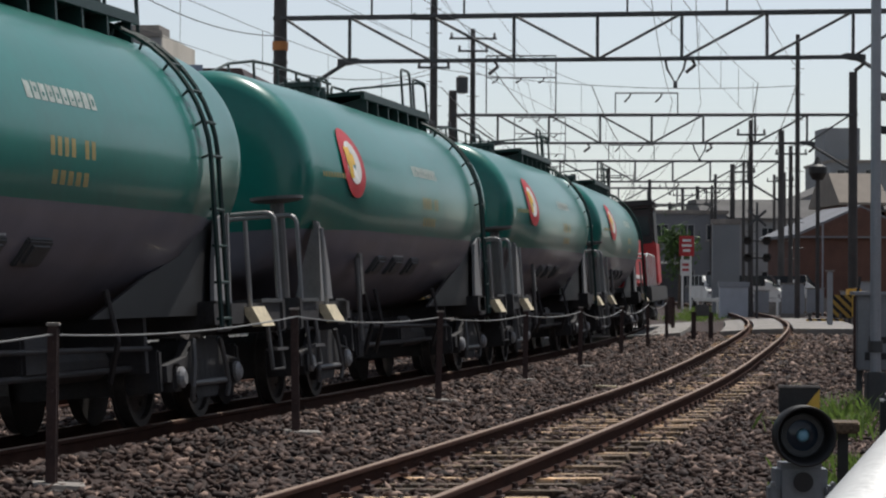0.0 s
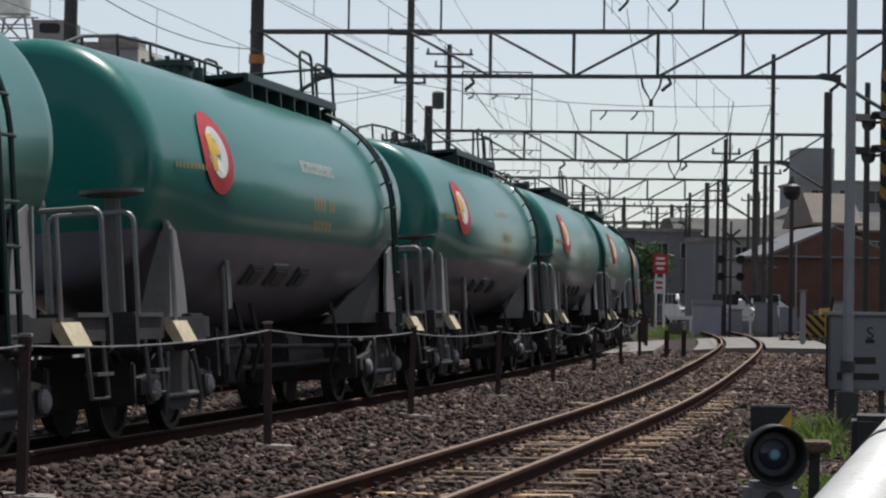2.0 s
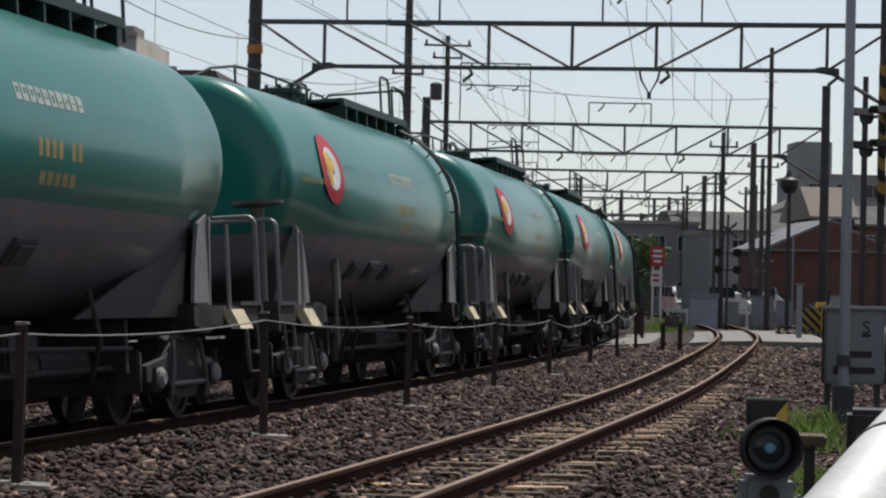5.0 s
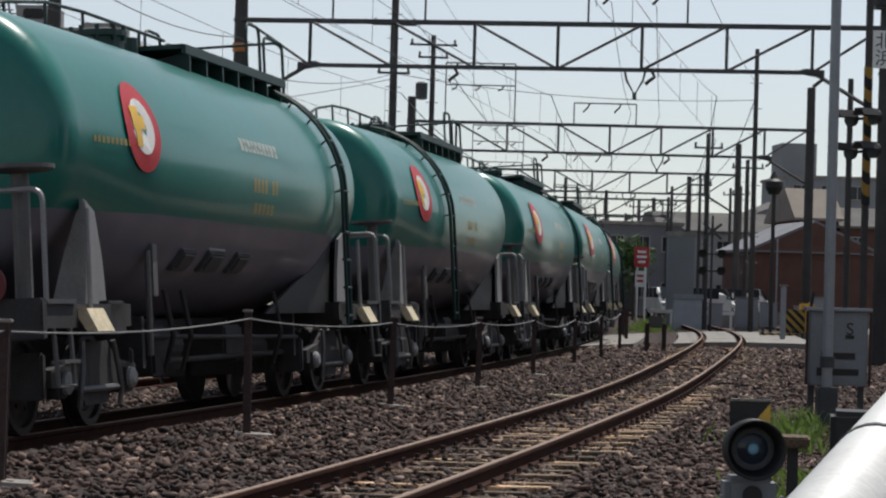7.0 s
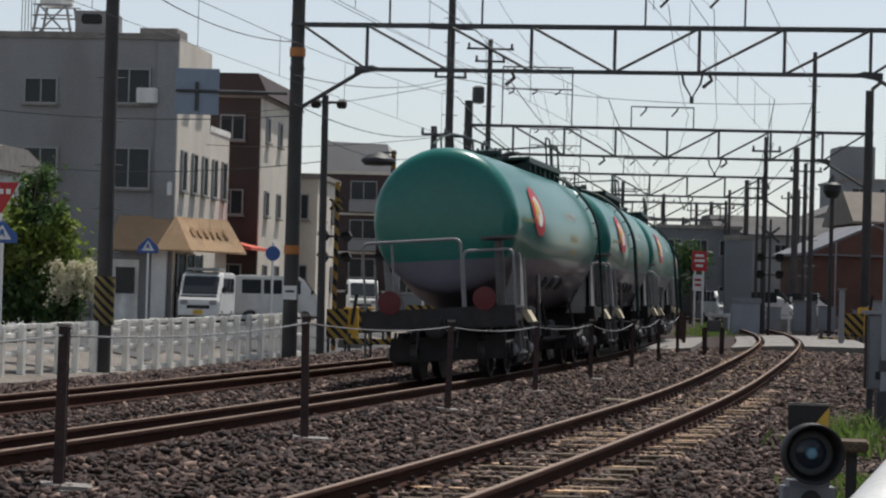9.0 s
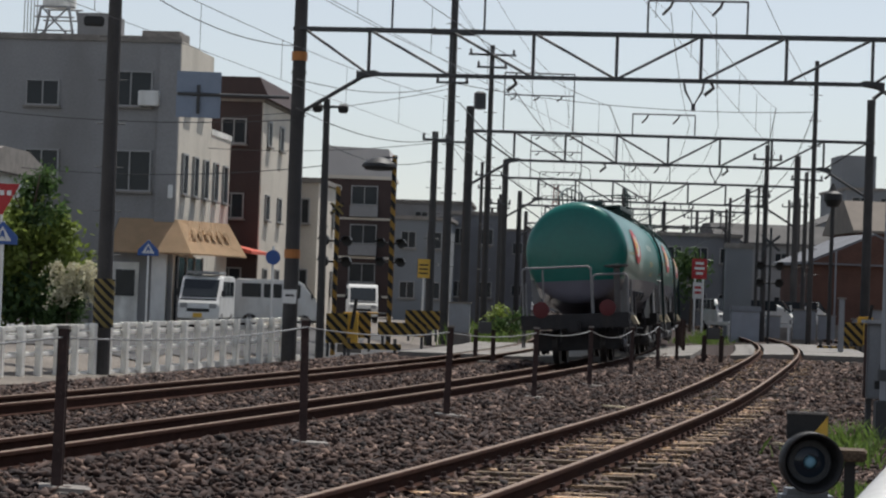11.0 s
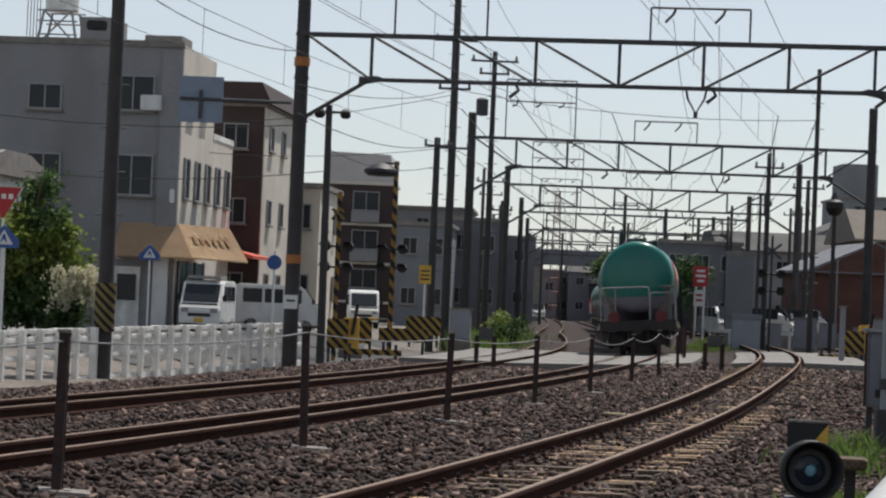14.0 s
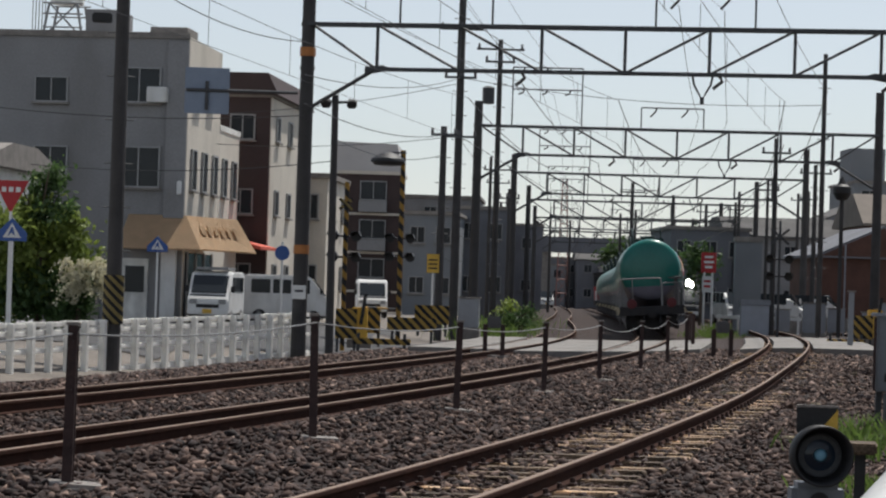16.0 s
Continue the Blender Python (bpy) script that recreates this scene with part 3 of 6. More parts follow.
def build_wagon(label, ladder_u, logo=True, tail=False):
    w = thing("tank_wagon", label, "tank wagon", group="tank wagons of the goods train")
    seg = 64
    bm = B()
    rings = []
    for u, r in RINGS:
        zc = TOP - max(r, 1.208)
        rings.append([bm.verts.new((r * math.sin(k * math.tau / seg), u, zc + r * math.cos(k * math.tau / seg))) for k in range(seg)])
    for a, b in zip(rings, rings[1:]):
        for k in range(seg):
            bm.faces.new((a[k], b[k], b[(k + 1) % seg], a[(k + 1) % seg]))
    bm.faces.new(rings[0])
    bm.faces.new(rings[-1][::-1])
    bmesh.ops.recalc_face_normals(bm, faces=bm.faces[:])
    tank = part("tank", bm, M_TANK, w, "green over grey painted steel tank", True)
    if logo:
        z = 2.72
        part("emblem_ring", tank_disc(B(), 2.95, z, 0.39, 0.42, 0.008, r0=0.62), M_RED, tank, "red emblem ring")
        part("emblem_disc", tank_disc(B(), 2.95, z, 0.242, 0.26, 0.010), M_WHITE, tank, "white emblem centre")
        bm = tank_patch(B(), 2.72, 2.98, z - 0.03, z + 0.10, 0.014)
        tank_patch(bm, 2.72, 2.90, z + 0.10, z + 0.18, 0.014)
        tank_patch(bm, 2.75, 2.87, z - 0.19, z - 0.03, 0.014)
        part("emblem_mark", bm, M_YELLOW, tank, "yellow fan-shaped mark")
    rng = random.Random(int(ladder_u * 100))
    for k in range(10):
        u = 6.2 + k * 0.155
        bm = tank_patch(B(), u, u + 0.03 + rng.uniform(0, 0.02), 2.70, 2.84)
        tank_patch(bm, u + 0.03, u + 0.12, 2.80 + rng.uniform(-0.05, 0.01), 2.835)
        tank_patch(bm, u + 0.03, u + 0.12, 2.70, 2.73 + rng.uniform(0, 0.03))
        tank_patch(bm, u + 0.085, u + 0.115, 2.73, 2.80)
        part("lettering", bm, M_FADED, tank, "faded white lettering stroke")
    for k in range(9):
        u = 1.85 + k * 0.09
        part("lettering", tank_patch(B(), u, u + 0.055, 2.52, 2.58), M_GOLD, tank)
    for k in range(7):
        if k != 4:
            u = 6.55 + k * 0.15
            part("number_bar", tank_patch(B(), u, u + 0.09, 2.28, 2.43), M_GOLD, tank)
    for k in range(5):
        u = 6.62 + k * 0.17
        part("number_bar", tank_patch(B(), u, u + 0.11, 2.06, 2.17), M_GOLD, tank)
    # plates along the belly
    for u, wd in ((4.75, 0.50), (5.75, 0.62), (6.75, 0.50)):
        bm = B()
        p = on_tank(u, -39)
        box(bm, (p.x + 0.02, u, p.z), (0.06, wd, 0.26), pose(0, 0, 0, 0, 39), bevel=0.015)
        box(bm, (p.x + 0.055, u, p.z - 0.02), (0.03, wd * 0.7, 0.16), pose(0, 0, 0, 0, 39))
        pl = part("belly_plate", bm, M_STEEL_DK, tank, "dark rectangular plate")
        if wd > 0.6:
            part("plate_edge", box(B(), (p.x + 0.075, u, p.z + 0.12), (0.05, wd, 0.02)), M_LIGHT_STEEL, pl)
    # ladder over the flank
    bm = B()
    for du in (-0.17, 0.17):
        pts = [on_tank(ladder_u + du, a, 0.09) for a in range(78, -6, -7)]
        low = pts[-1]
        pts += [Vector((low.x + 0.0, ladder_u + du, z)) for z in (2.1, 1.7, 1.2, 0.85)]
        tube(bm, pts, 0.026)
    for a in list(range(66, -4, -13)):
        p = on_tank(ladder_u, a, 0.09)
        rod(bm, p + Vector((0, -0.20, 0)), p + Vector((0, 0.20, 0)), 0.016, seg=6)
        rod(bm, p + Vector((0, -0.17, 0)), on_tank(ladder_u - 0.17, a, 0.0), 0.014, seg=5)
    low = on_tank(ladder_u, -6, 0.09)
    for k in range(4):
        rod(bm, (low.x, ladder_u - 0.20, 0.95 + 0.34 * k), (low.x, ladder_u + 0.20, 0.95 + 0.34 * k), 0.016, seg=6)
    part("ladder", bm, M_GREEN_DK, w, "dark green ladder over the tank")
    # walkway, dome and rails on top
    wa, wb = (6.6, 10.9)
    bm = B()
    box(bm, (0, (wa + wb) / 2, TOP + 0.10), (1.30, wb - wa, 0.05))
    for sd in (-1, 1):
        box(bm, (sd * 0.65, (wa + wb) / 2, TOP + 0.07), (0.05, wb - wa, 0.10))
        for k in range(7):
            u = wa + 0.2 + (wb - wa - 0.4) * k / 6
            prism(bm, [(0.25 * sd, TOP - 0.02), (0.66 * sd, TOP + 0.06), (0.66 * sd, TOP - 0.20)], u - 0.025, u + 0.025)
    part("walkway", bm, M_GREEN_DK, w, "dark green walkway along the tank top")
    bm = B()
    du = 5.7
    lathe(bm, [(0.27, -0.06), (0.27, 0.12), (0.31, 0.13), (0.31, 0.19), (0.2, 0.22), (0.05, 0.23)], 20, pose(0, du, TOP))
    dome = part("manhole_dome", bm, M_GREEN_DK, w, "dark green manhole dome")
    for k in range(10):
        c, sn = 0.28 * math.cos(k * 0.628), du + 0.28 * math.sin(k * 0.628)
        part("bolt", rod(B(), (c, sn, TOP + 0.08), (c, sn, TOP + 0.24), 0.026, seg=6), M_GREEN_DK, dome)
    part("valve", rod(B(), (0.1, du + 0.75, TOP - 0.05), (0.1, du + 0.75, TOP + 0.2), 0.09, seg=10), M_GREEN_DK, w)
    part("valve", rod(B(), (-0.2, du + 0.8, TOP - 0.05), (-0.2, du + 0.8, TOP + 0.24), 0.06, seg=10), M_GREEN_DK, w)
    part("valve_box", box(B(), (0.0, du - 0.55, TOP + 0.02), (0.26, 0.2, 0.12), bevel=0.02), M_GREEN_DK, w)
    bm = B()
    tube(bm, [(-0.6, 3.6, TOP - 0.16), (-0.6, 3.8, TOP + 0.24), (-0.6, 4.6, TOP + 0.42), (-0.6, 5.8, TOP + 0.56), (-0.6, 7.0, TOP + 0.60), (-0.6, 10.0, TOP + 0.60)], 0.020)
    for u in (4.6, 5.8, 7.0, 8.0, 9.0):
        rod(bm, (-0.6, u, TOP - 0.1), (-0.6, u, TOP + (0.42 if u < 5 else 0.58)), 0.018, seg=6)
    for sd in (-1, 1):
        x = 0.62 * sd
        tube(bm, hoop((x, 9.3, 0), (x, 9.9, 0), TOP + 0.05, TOP + 0.66), 0.020)
        tube(bm, hoop((x, 10.1, 0), (x, 11.0, 0), TOP - 0.1, TOP + 0.58), 0.020)
    tube(bm, hoop((-0.62, 11.0, 0), (0.62, 11.0, 0), TOP + 0.05, TOP + 0.6), 0.018)
    part("top_handrail", bm, M_GREEN_DK, w, "thin bent handrails on the tank top")
    # ends: sills, decks, saddles, rails, steps, buffers
    for end in (0, 1):
        f = (lambda u: u) if end == 0 else (lambda u: 13.57 - u)
        bm = B()
        box(bm, (0, f(0.34), 0.98), (2.5, 0.12, 0.34), bevel=0.015)
        for sd in (-1, 1):
            box(bm, (sd * 1.18, f(1.5), 1.0), (0.09, 2.3, 0.20))
            box(bm, (sd * 0.45, f(1.4), 0.92), (0.14, 2.2, 0.24))
        box(bm, (0, f(2.3), 0.98), (2.45, 0.45, 0.3), bevel=0.02)
        part("end_frame", bm, M_BLACK, w, "black grimy end frame")
        bm = B()
        box(bm, (0, f(0.75), 1.12), (2.5, 0.75, 0.04))
        part("end_deck", bm, M_STEEL_DK, w)
        if end:
            # black plates stand in for the shade below the rising tank end
            for sd in (-1, 1):
                part("shade_plate", prism(B(), [(f(1.45), 1.0), (f(5.4), 1.0), (f(4.0), 1.36), (f(3.0), 1.56), (f(2.2), 1.84), (f(1.7), 1.92)], sd * 1.0 - 0.02, sd * 1.0 + 0.02, "x"), M_BLK, w, "black plate for the shade under the tank end")
        for sd in (-1, 1):
            bm = B()
            outline = [(f(1.72), 1.08), (f(2.30), 1.08), (f(2.22), 1.5), (f(2.06), 1.92), (f(1.78), 2.02)]
            prism(bm, outline, sd * 1.10 - 0.02, sd * 1.10 + 0.02, "x")
            prism(bm, [(0.80 * sd, 1.08), (1.12 * sd, 1.08), (1.15 * sd, 2.0), (1.06 * sd, 1.9), (0.92 * sd, 1.5)], f(1.78), f(1.74))
            part("saddle_plate", bm, M_LIGHT_STEEL, w, "light grey tank support plate")
            bm = B()
            prism(bm, [(sd * 1.18, 1.06), (sd * 1.30, 1.06), (sd * 1.40, 0.86), (sd * 1.30, 0.86)], f(1.22), f(1.66))
            part("step_plate", bm, M_STEP, w, "yellowed step plate")
            bm = B()
            tube(bm, [(sd * 1.24, f(0.55), 0.9), (sd * 1.27, f(0.55), 0.42), (sd * 1.27, f(0.95), 0.42), (sd * 1.24, f(0.95), 0.9)], 0.022)
            box(bm, (sd * 1.27, f(0.75), 0.62), (0.12, 0.4, 0.03))
            part("foot_step", bm, M_GREY_STEEL, w)
            bm = B()
            rod(bm, (sd * 1.24, f(1.5), 1.0), (sd * 1.24, f(1.5), 1.92), 0.024)
            part("side_handrail", bm, M_LIGHT_STEEL, w, "bent grey handrail")
        bm = B()
        tube(bm, hoop((-1.2, f(0.42), 0), (0.40, f(0.42), 0), 1.12, 2.24, 0.10), 0.024)
        rod(bm, (-0.72, f(0.42), 1.12), (-0.72, f(0.42), 2.2), 0.020)
        tube(bm, hoop((0.43, f(0.42), 0), (1.24, f(0.42), 0), 1.12, 2.04, 0.10), 0.024)
        part("end_handrail", bm, M_LIGHT_STEEL, w, "bent grey end handrail")
        bm = B()
        for sd in (-1, 1):
            rod(bm, (sd * 0.32, f(0.28), 0.8), (sd * 0.32, f(0.05), 0.5), 0.02)
        box(bm, (0, f(0.20), 0.86), (0.22, 0.5, 0.24), bevel=0.03)
        box(bm, (0, f(0.04), 0.86), (0.3, 0.16, 0.34), bevel=0.05)
        part("coupler", bm, M_BLACK, w, "black automatic coupler")
    bm = B()
    rod(bm, (0.98, 0.62, 1.1), (0.98, 0.62, 2.2), 0.075, seg=10)
    lathe(bm, [(0.05, 0), (0.24, 0.02), (0.29, 0.04), (0.29, 0.075), (0.05, 0.085)], 24, pose(0.98, 0.62, 2.18))
    part("brake_wheel", bm, M_GREY_STEEL, w, "flat hand brake wheel on a post")
    for u in (2.3, 11.27):
        build_bogie(w, u)
    # gear hung below the belly
    part("equipment_box", box(B(), (0.6, 7.4, 0.72), (0.5, 0.7, 0.34), bevel=0.03), M_BLACK, w)
    part("pipe", rod(B(), (-0.5, 5.6, 0.68), (-0.5, 6.7, 0.68), 0.2, seg=16), M_BLACK, w)
    part("pipe", rod(B(), (0.5, 5.2, 0.7), (0.5, 6.1, 0.7), 0.17, seg=16), M_BLACK, w)
    part("pipe", rod(B(), (0.8, 3.6, 0.55), (0.8, 10, 0.55), 0.03), M_BLACK, w)
    part("equipment_box", box(B(), (0, 6.8, 0.86), (0.35, 6.4, 0.25)), M_BLACK, w)
    part("pipe", rod(B(), (0, 6.8, 1.1), (0, 6.8, 0.45), 0.14, seg=12), M_BLACK, w)
    part("equipment_box", box(B(), (0.75, 4.55, 0.66), (0.3, 0.45, 0.5), bevel=0.03), M_BLACK, w)
    part("equipment_box", box(B(), (-0.7, 8.3, 0.7), (0.35, 0.9, 0.4), bevel=0.03), M_BLACK, w)
    part("pipe", rod(B(), (0.55, 8.2, 0.62), (0.55, 9.4, 0.62), 0.15, seg=14), M_BLACK, w)
    part("pipe", rod(B(), (0.95, 3.9, 0.8), (0.95, 9.8, 0.72), 0.025), M_BLACK, w)
    part("equipment_box", box(B(), (0.3, 9.7, 0.75), (1.3, 0.08, 0.5)), M_BLACK, w)
    part("equipment_box", box(B(), (0.3, 3.85, 0.75), (1.3, 0.08, 0.5)), M_BLACK, w)
    for u in (4.4, 5.0, 8.6):
        part("hose", tube(B(), [(1.0, u, 1.25), (1.05, u + 0.1, 0.8), (0.9, u + 0.25, 0.45)], 0.03), M_BLACK, w)
    bm = B()
    box(bm, (1.16, 3.55, 1.42), (0.06, 0.16, 0.5), bevel=0.01)
    rod(bm, (1.18, 3.35, 0.62), (1.18, 3.35, 1.6), 0.03)
    part("side_box", bm, M_GREY_STEEL, w)
    if tail:
        for sd in (-1, 1):
            bm = B()
            lathe(bm, [(0.02, 0), (0.19, 0.0), (0.19, 0.02), (0.02, 0.03)], 24, pose(sd * 0.77, 0.27, 1.27, 90))
            part("tail_disc", bm, M_RED_DISC, w, "round red tail marker")
    return w


LEN = 13.57
wagons = []
W_LAST = build_wagon("last green and grey tank wagon with two red tail discs", 10.6, tail=True)
W_STD = build_wagon("green and grey tank wagon with a red ring emblem", 10.6)
W_OLD = build_wagon("green and grey tank wagon with its ladder near mid-length", 4.5)
for k in range(9):
    wagons.append(W_LAST if k == 0 else W_OLD if k == 1 else W_STD if k == 2 else copy_thing(W_STD, Matrix()))


# ---- diesel locomotive at the head ----
def build_loco():
    w = thing("diesel_locomotive", "red and black diesel locomotive hauling the tank wagons", "locomotive")
    part("frame", box(B(), (0, 7.0, 1.05), (2.75, 13.4, 0.45), bevel=0.04), M_BLACK, w)
    bm = box(B(), (0, 3.4, 2.0), (1.9, 5.6, 1.5), bevel=0.12)
    box(bm, (0, 3.4, 2.8), (1.2, 3.0, 0.16), bevel=0.04)
    part("rear_hood", bm, M_RED, w, "red engine hood")
    part("front_hood", box(B(), (0, 11.2, 2.0), (1.9, 4.6, 1.5), bevel=0.12), M_RED, w, "red engine hood")
    cab = part("cab", box(B(), (0, 7.6, 2.45), (2.7, 2.6, 2.35), bevel=0.08), M_BLK, w, "dark driver cab")
    part("cab_lower", box(B(), (0, 7.6, 1.95), (2.76, 2.66, 1.3), bevel=0.06), M_RED, cab, "red lower cab side")
    part("cab_roof", box(B(), (0, 7.6, 3.72), (2.85, 2.9, 0.24), bevel=0.08), M_BLK, cab, "black cab roof")
    for x in (-0.8, 0.8):
        part("cab_window", box(B(), (x, 6.28, 3.05), (0.8, 0.05, 0.6), bevel=0.02), M_VAN_GLASS, cab)
    part("hood_top", box(B(), (0, 3.4, 2.80), (1.7, 5.2, 0.12), bevel=0.04), M_BLK, w)
    part("white_band", box(B(), (0, 3.4, 1.55), (1.93, 5.63, 0.10)), M_WHITE, w, "white band")
    bm = B()
    for sd in (-1, 1):
        tube(bm, hoop((sd * 1.3, 0.4, 0), (sd * 1.3, 6.0, 0), 1.25, 2.15), 0.025)
        for u in (1.8, 3.2, 4.6):
            rod(bm, (sd * 1.3, u, 1.25), (sd * 1.3, u, 2.15), 0.02)
    tube(bm, hoop((-1.3, 0.35, 0), (1.3, 0.35, 0), 1.25, 2.15), 0.025)
    part("handrail", bm, M_WHITE, w, "white handrails")
    for u in (2.8, 11.2):
        build_bogie(w, u)
    return w


LOCO = build_loco()


# ---- level crossing ----
def edge_a(v):
    return 38.0 + 0.12 * v


def build_crossing():
    lc = thing("level_crossing", "pale concrete level crossing slabs between the rails", "level crossing", kind="structure")
    for v0, v1 in ((-5.6, -4.2), (-3.93, -3.07), (-2.8, -0.70), (-0.44, 0.44), (0.70, 2.15), (3.2, 3.78), (4.05, 4.87), (5.14, 6.9)):
        for i in range(4):
            bm = B()
            pts = []
            for v in (v0, v1):
                for j in (0, 1):
                    a = edge_a(v) + 19.0 * (i + j * 0.965) / 4
                    tilt = 0.075 * max(-1, min(1, v)) if abs(v) < 2.9 else 0.0
                    pts.append(on_line(a, v, -0.012 + tilt * 0.5))
            lo = [p - Vector((0, 0, 0.2)) for p in pts]
            vs = [bm.verts.new(p) for p in pts + lo]
            for f in ((0, 1, 3, 2), (4, 6, 7, 5), (0, 4, 5, 1), (1, 5, 7, 3), (3, 7, 6, 2), (2, 6, 4, 0)):
                bm.faces.new([vs[k] for k in f])
            bmesh.ops.recalc_face_normals(bm, faces=bm.faces[:])
            part("slab", bm, M_SLAB, lc)
    return lc


build_crossing()


def build_road():
    bm = B()
    xs, ys = np.concatenate([[-60, -40, -25], np.arange(-16, 3, 0.8)]), np.arange(55, 96, 0.8)
    X, Y = np.meshgrid(xs, ys)
    Z = ground_z(X, Y) + 0.03
    vs = [[bm.verts.new((X[j, i], Y[j, i], Z[j, i])) for i in range(len(xs))] for j in range(len(ys))]
    _, V = to_line(X, Y)
    A_, _ = to_line(X, Y)
    for j in range(len(ys) - 1):
        for i in range(len(xs) - 1):
            v, a = V[j, i + 1], A_[j, i + 1]
            if v < -9.3 or (v < -5.5 and edge_a(v) < a < edge_a(v) + 19):
                bm.faces.new((vs[j][i], vs[j][i + 1], vs[j + 1][i + 1], vs[j + 1][i]))
    bmesh.ops.delete(bm, geom=[v for v in bm.verts if not v.link_faces], context="VERTS")
    return tagged(part("road", bm, M_STREET), "grey asphalt street beyond the fence", "road", kind="structure")


build_road()


# ---- post and wire fence between the tracks ----
POSTS = [(-2.57, 16.95, 1.08, 0.4), (-1.18, 23.1, 1.13, -1.0), (0.22, 29.6, 1.04, 1.2), (1.56, 36.0, 0.99, 0.3), (2.78, 42.15, 0.98, 0.2), (4.06, 49.0, 0.94, 0.6),
         (5.21, 55.55, 1.0, -0.4), (6.35, 62.55, 1.0, 0)]


def build_post(x, y, top, lean):
    g = float(ground_z(np.array(x), np.array(y)))
    p = thing("fence_post", "rusty dark steel post carrying a slack wire", "fence post", pose(x, y, g, 0, lean), group="posts of the wire fence")
    bm = B()
    h = top - g
    prism(bm, [(-0.036, -0.2), (0.036, -0.2), (0.034, h), (-0.034, h)], -0.012, 0.012)
    prism(bm, [(-0.04, -0.2), (0.04, -0.2), (0.038, h - 0.01), (-0.038, h - 0.01)], 0.05, 0.062)
    box(bm, (0, 0.03, h / 2 - 0.1), (0.018, 0.07, h + 0.18))
    for k in (0.25, 0.6, 0.9):
        rod(bm, (0, -0.03, h * k), (0, 0.07, h * k), 0.012, seg=6)
    part("shaft", bm, M_POST, p)
    part("cap", box(B(), (0, 0.025, h + 0.012), (0.095, 0.10, 0.024), bevel=0.006), M_CONC_DK, p, "pale worn post top")
    bm = B()
    box(bm, (0.05, 0.02, -0.02), (0.42, 0.30, 0.12), pose(0, 0, 0, 2, 3, 12), bevel=0.03)
    part("footing", bm, M_CONC_DK, p, "stained concrete footing")
    return p


for x, y, top, lean in [(-4.2, 11.0, 1.05, 0)] + POSTS:
    build_post(x, y, top, lean)
wire_posts = [(-4.2, 11.0, 0.98)] + [(p[0], p[1], p[2] - 0.06) for p in POSTS]
for (xa, ya, za), (xb, yb, zb) in zip(wire_posts, wire_posts[1:]):
    sag = 0.06 if ya < 40 else 0.13
    bm = B()
    tube(bm, [(xa + (xb - xa) * k / 10, ya - 0.03 + (yb - ya) * k / 10, za + (zb - za) * k / 10 - sag * 4 * (k / 10) * (1 - k / 10)) for k in range(11)], 0.0075, 5)
    tagged(part("fence_wire", bm, M_FRAME), "slack grey wire strung along the fence posts", "wire", "spans of the fence wire")


# ---- white concrete fence ----
def build_fence():
    a, b = Vector((-10.1, 37.8, -0.66)), Vector((-3.35, 62.9, -0.35))
    n = 15
    d = (b - a) / n
    yaw = math.degrees(math.atan2(-d.x, d.y))
    L = math.hypot(d.x, d.y)
    proto = None
    for i in range(n):
        p = a + d * i
        m = pose(p.x, p.y, p.z, 0, 0, yaw)
        if proto:
            copy_thing(proto, m)
            continue
        f = proto = thing("concrete_fence_panel", "white precast concrete fence panel with upright slats", "fence", m, group="panels of the concrete fence")
        for name, z, dep, hi in (("top_rail", 1.09, 0.10, 0.10), ("upper_rail", 0.93, 0.20, 0.10), ("middle_rail", 0.58, 0.20, 0.09), ("bottom_rail", 0.09, 0.18, 0.14)):
            part(name, box(B(), (-0.04 - dep * 0.3, L / 2, z), (dep, L - 0.012, hi), bevel=0.015), M_CONC, f)
        for y, w in ((0.08, 0.14), (L / 2 + 0.04, 0.10)):
            part("slat", box(B(), (0.05, y, 0.57), (0.125, w + 0.03, 1.14), bevel=0.015), M_CONC, f)
        part("footing", box(B(), (-0.02, L / 2, -0.06), (0.24, L, 0.14)), M_CONC_DK, f)


build_fence()


# ---- overhead line: gantries and poles ----
def lattice_top(bm, w0, w1, z0, z1):
    """Frame with hanging insulators, standing on the beam."""
    for x in (w0, w1):
        rod(bm, (x, 0, z0), (x, 0, z1), 0.028, seg=6)
    rod(bm, (w0, 0, z1), (w1, 0, z1), 0.028, seg=6)


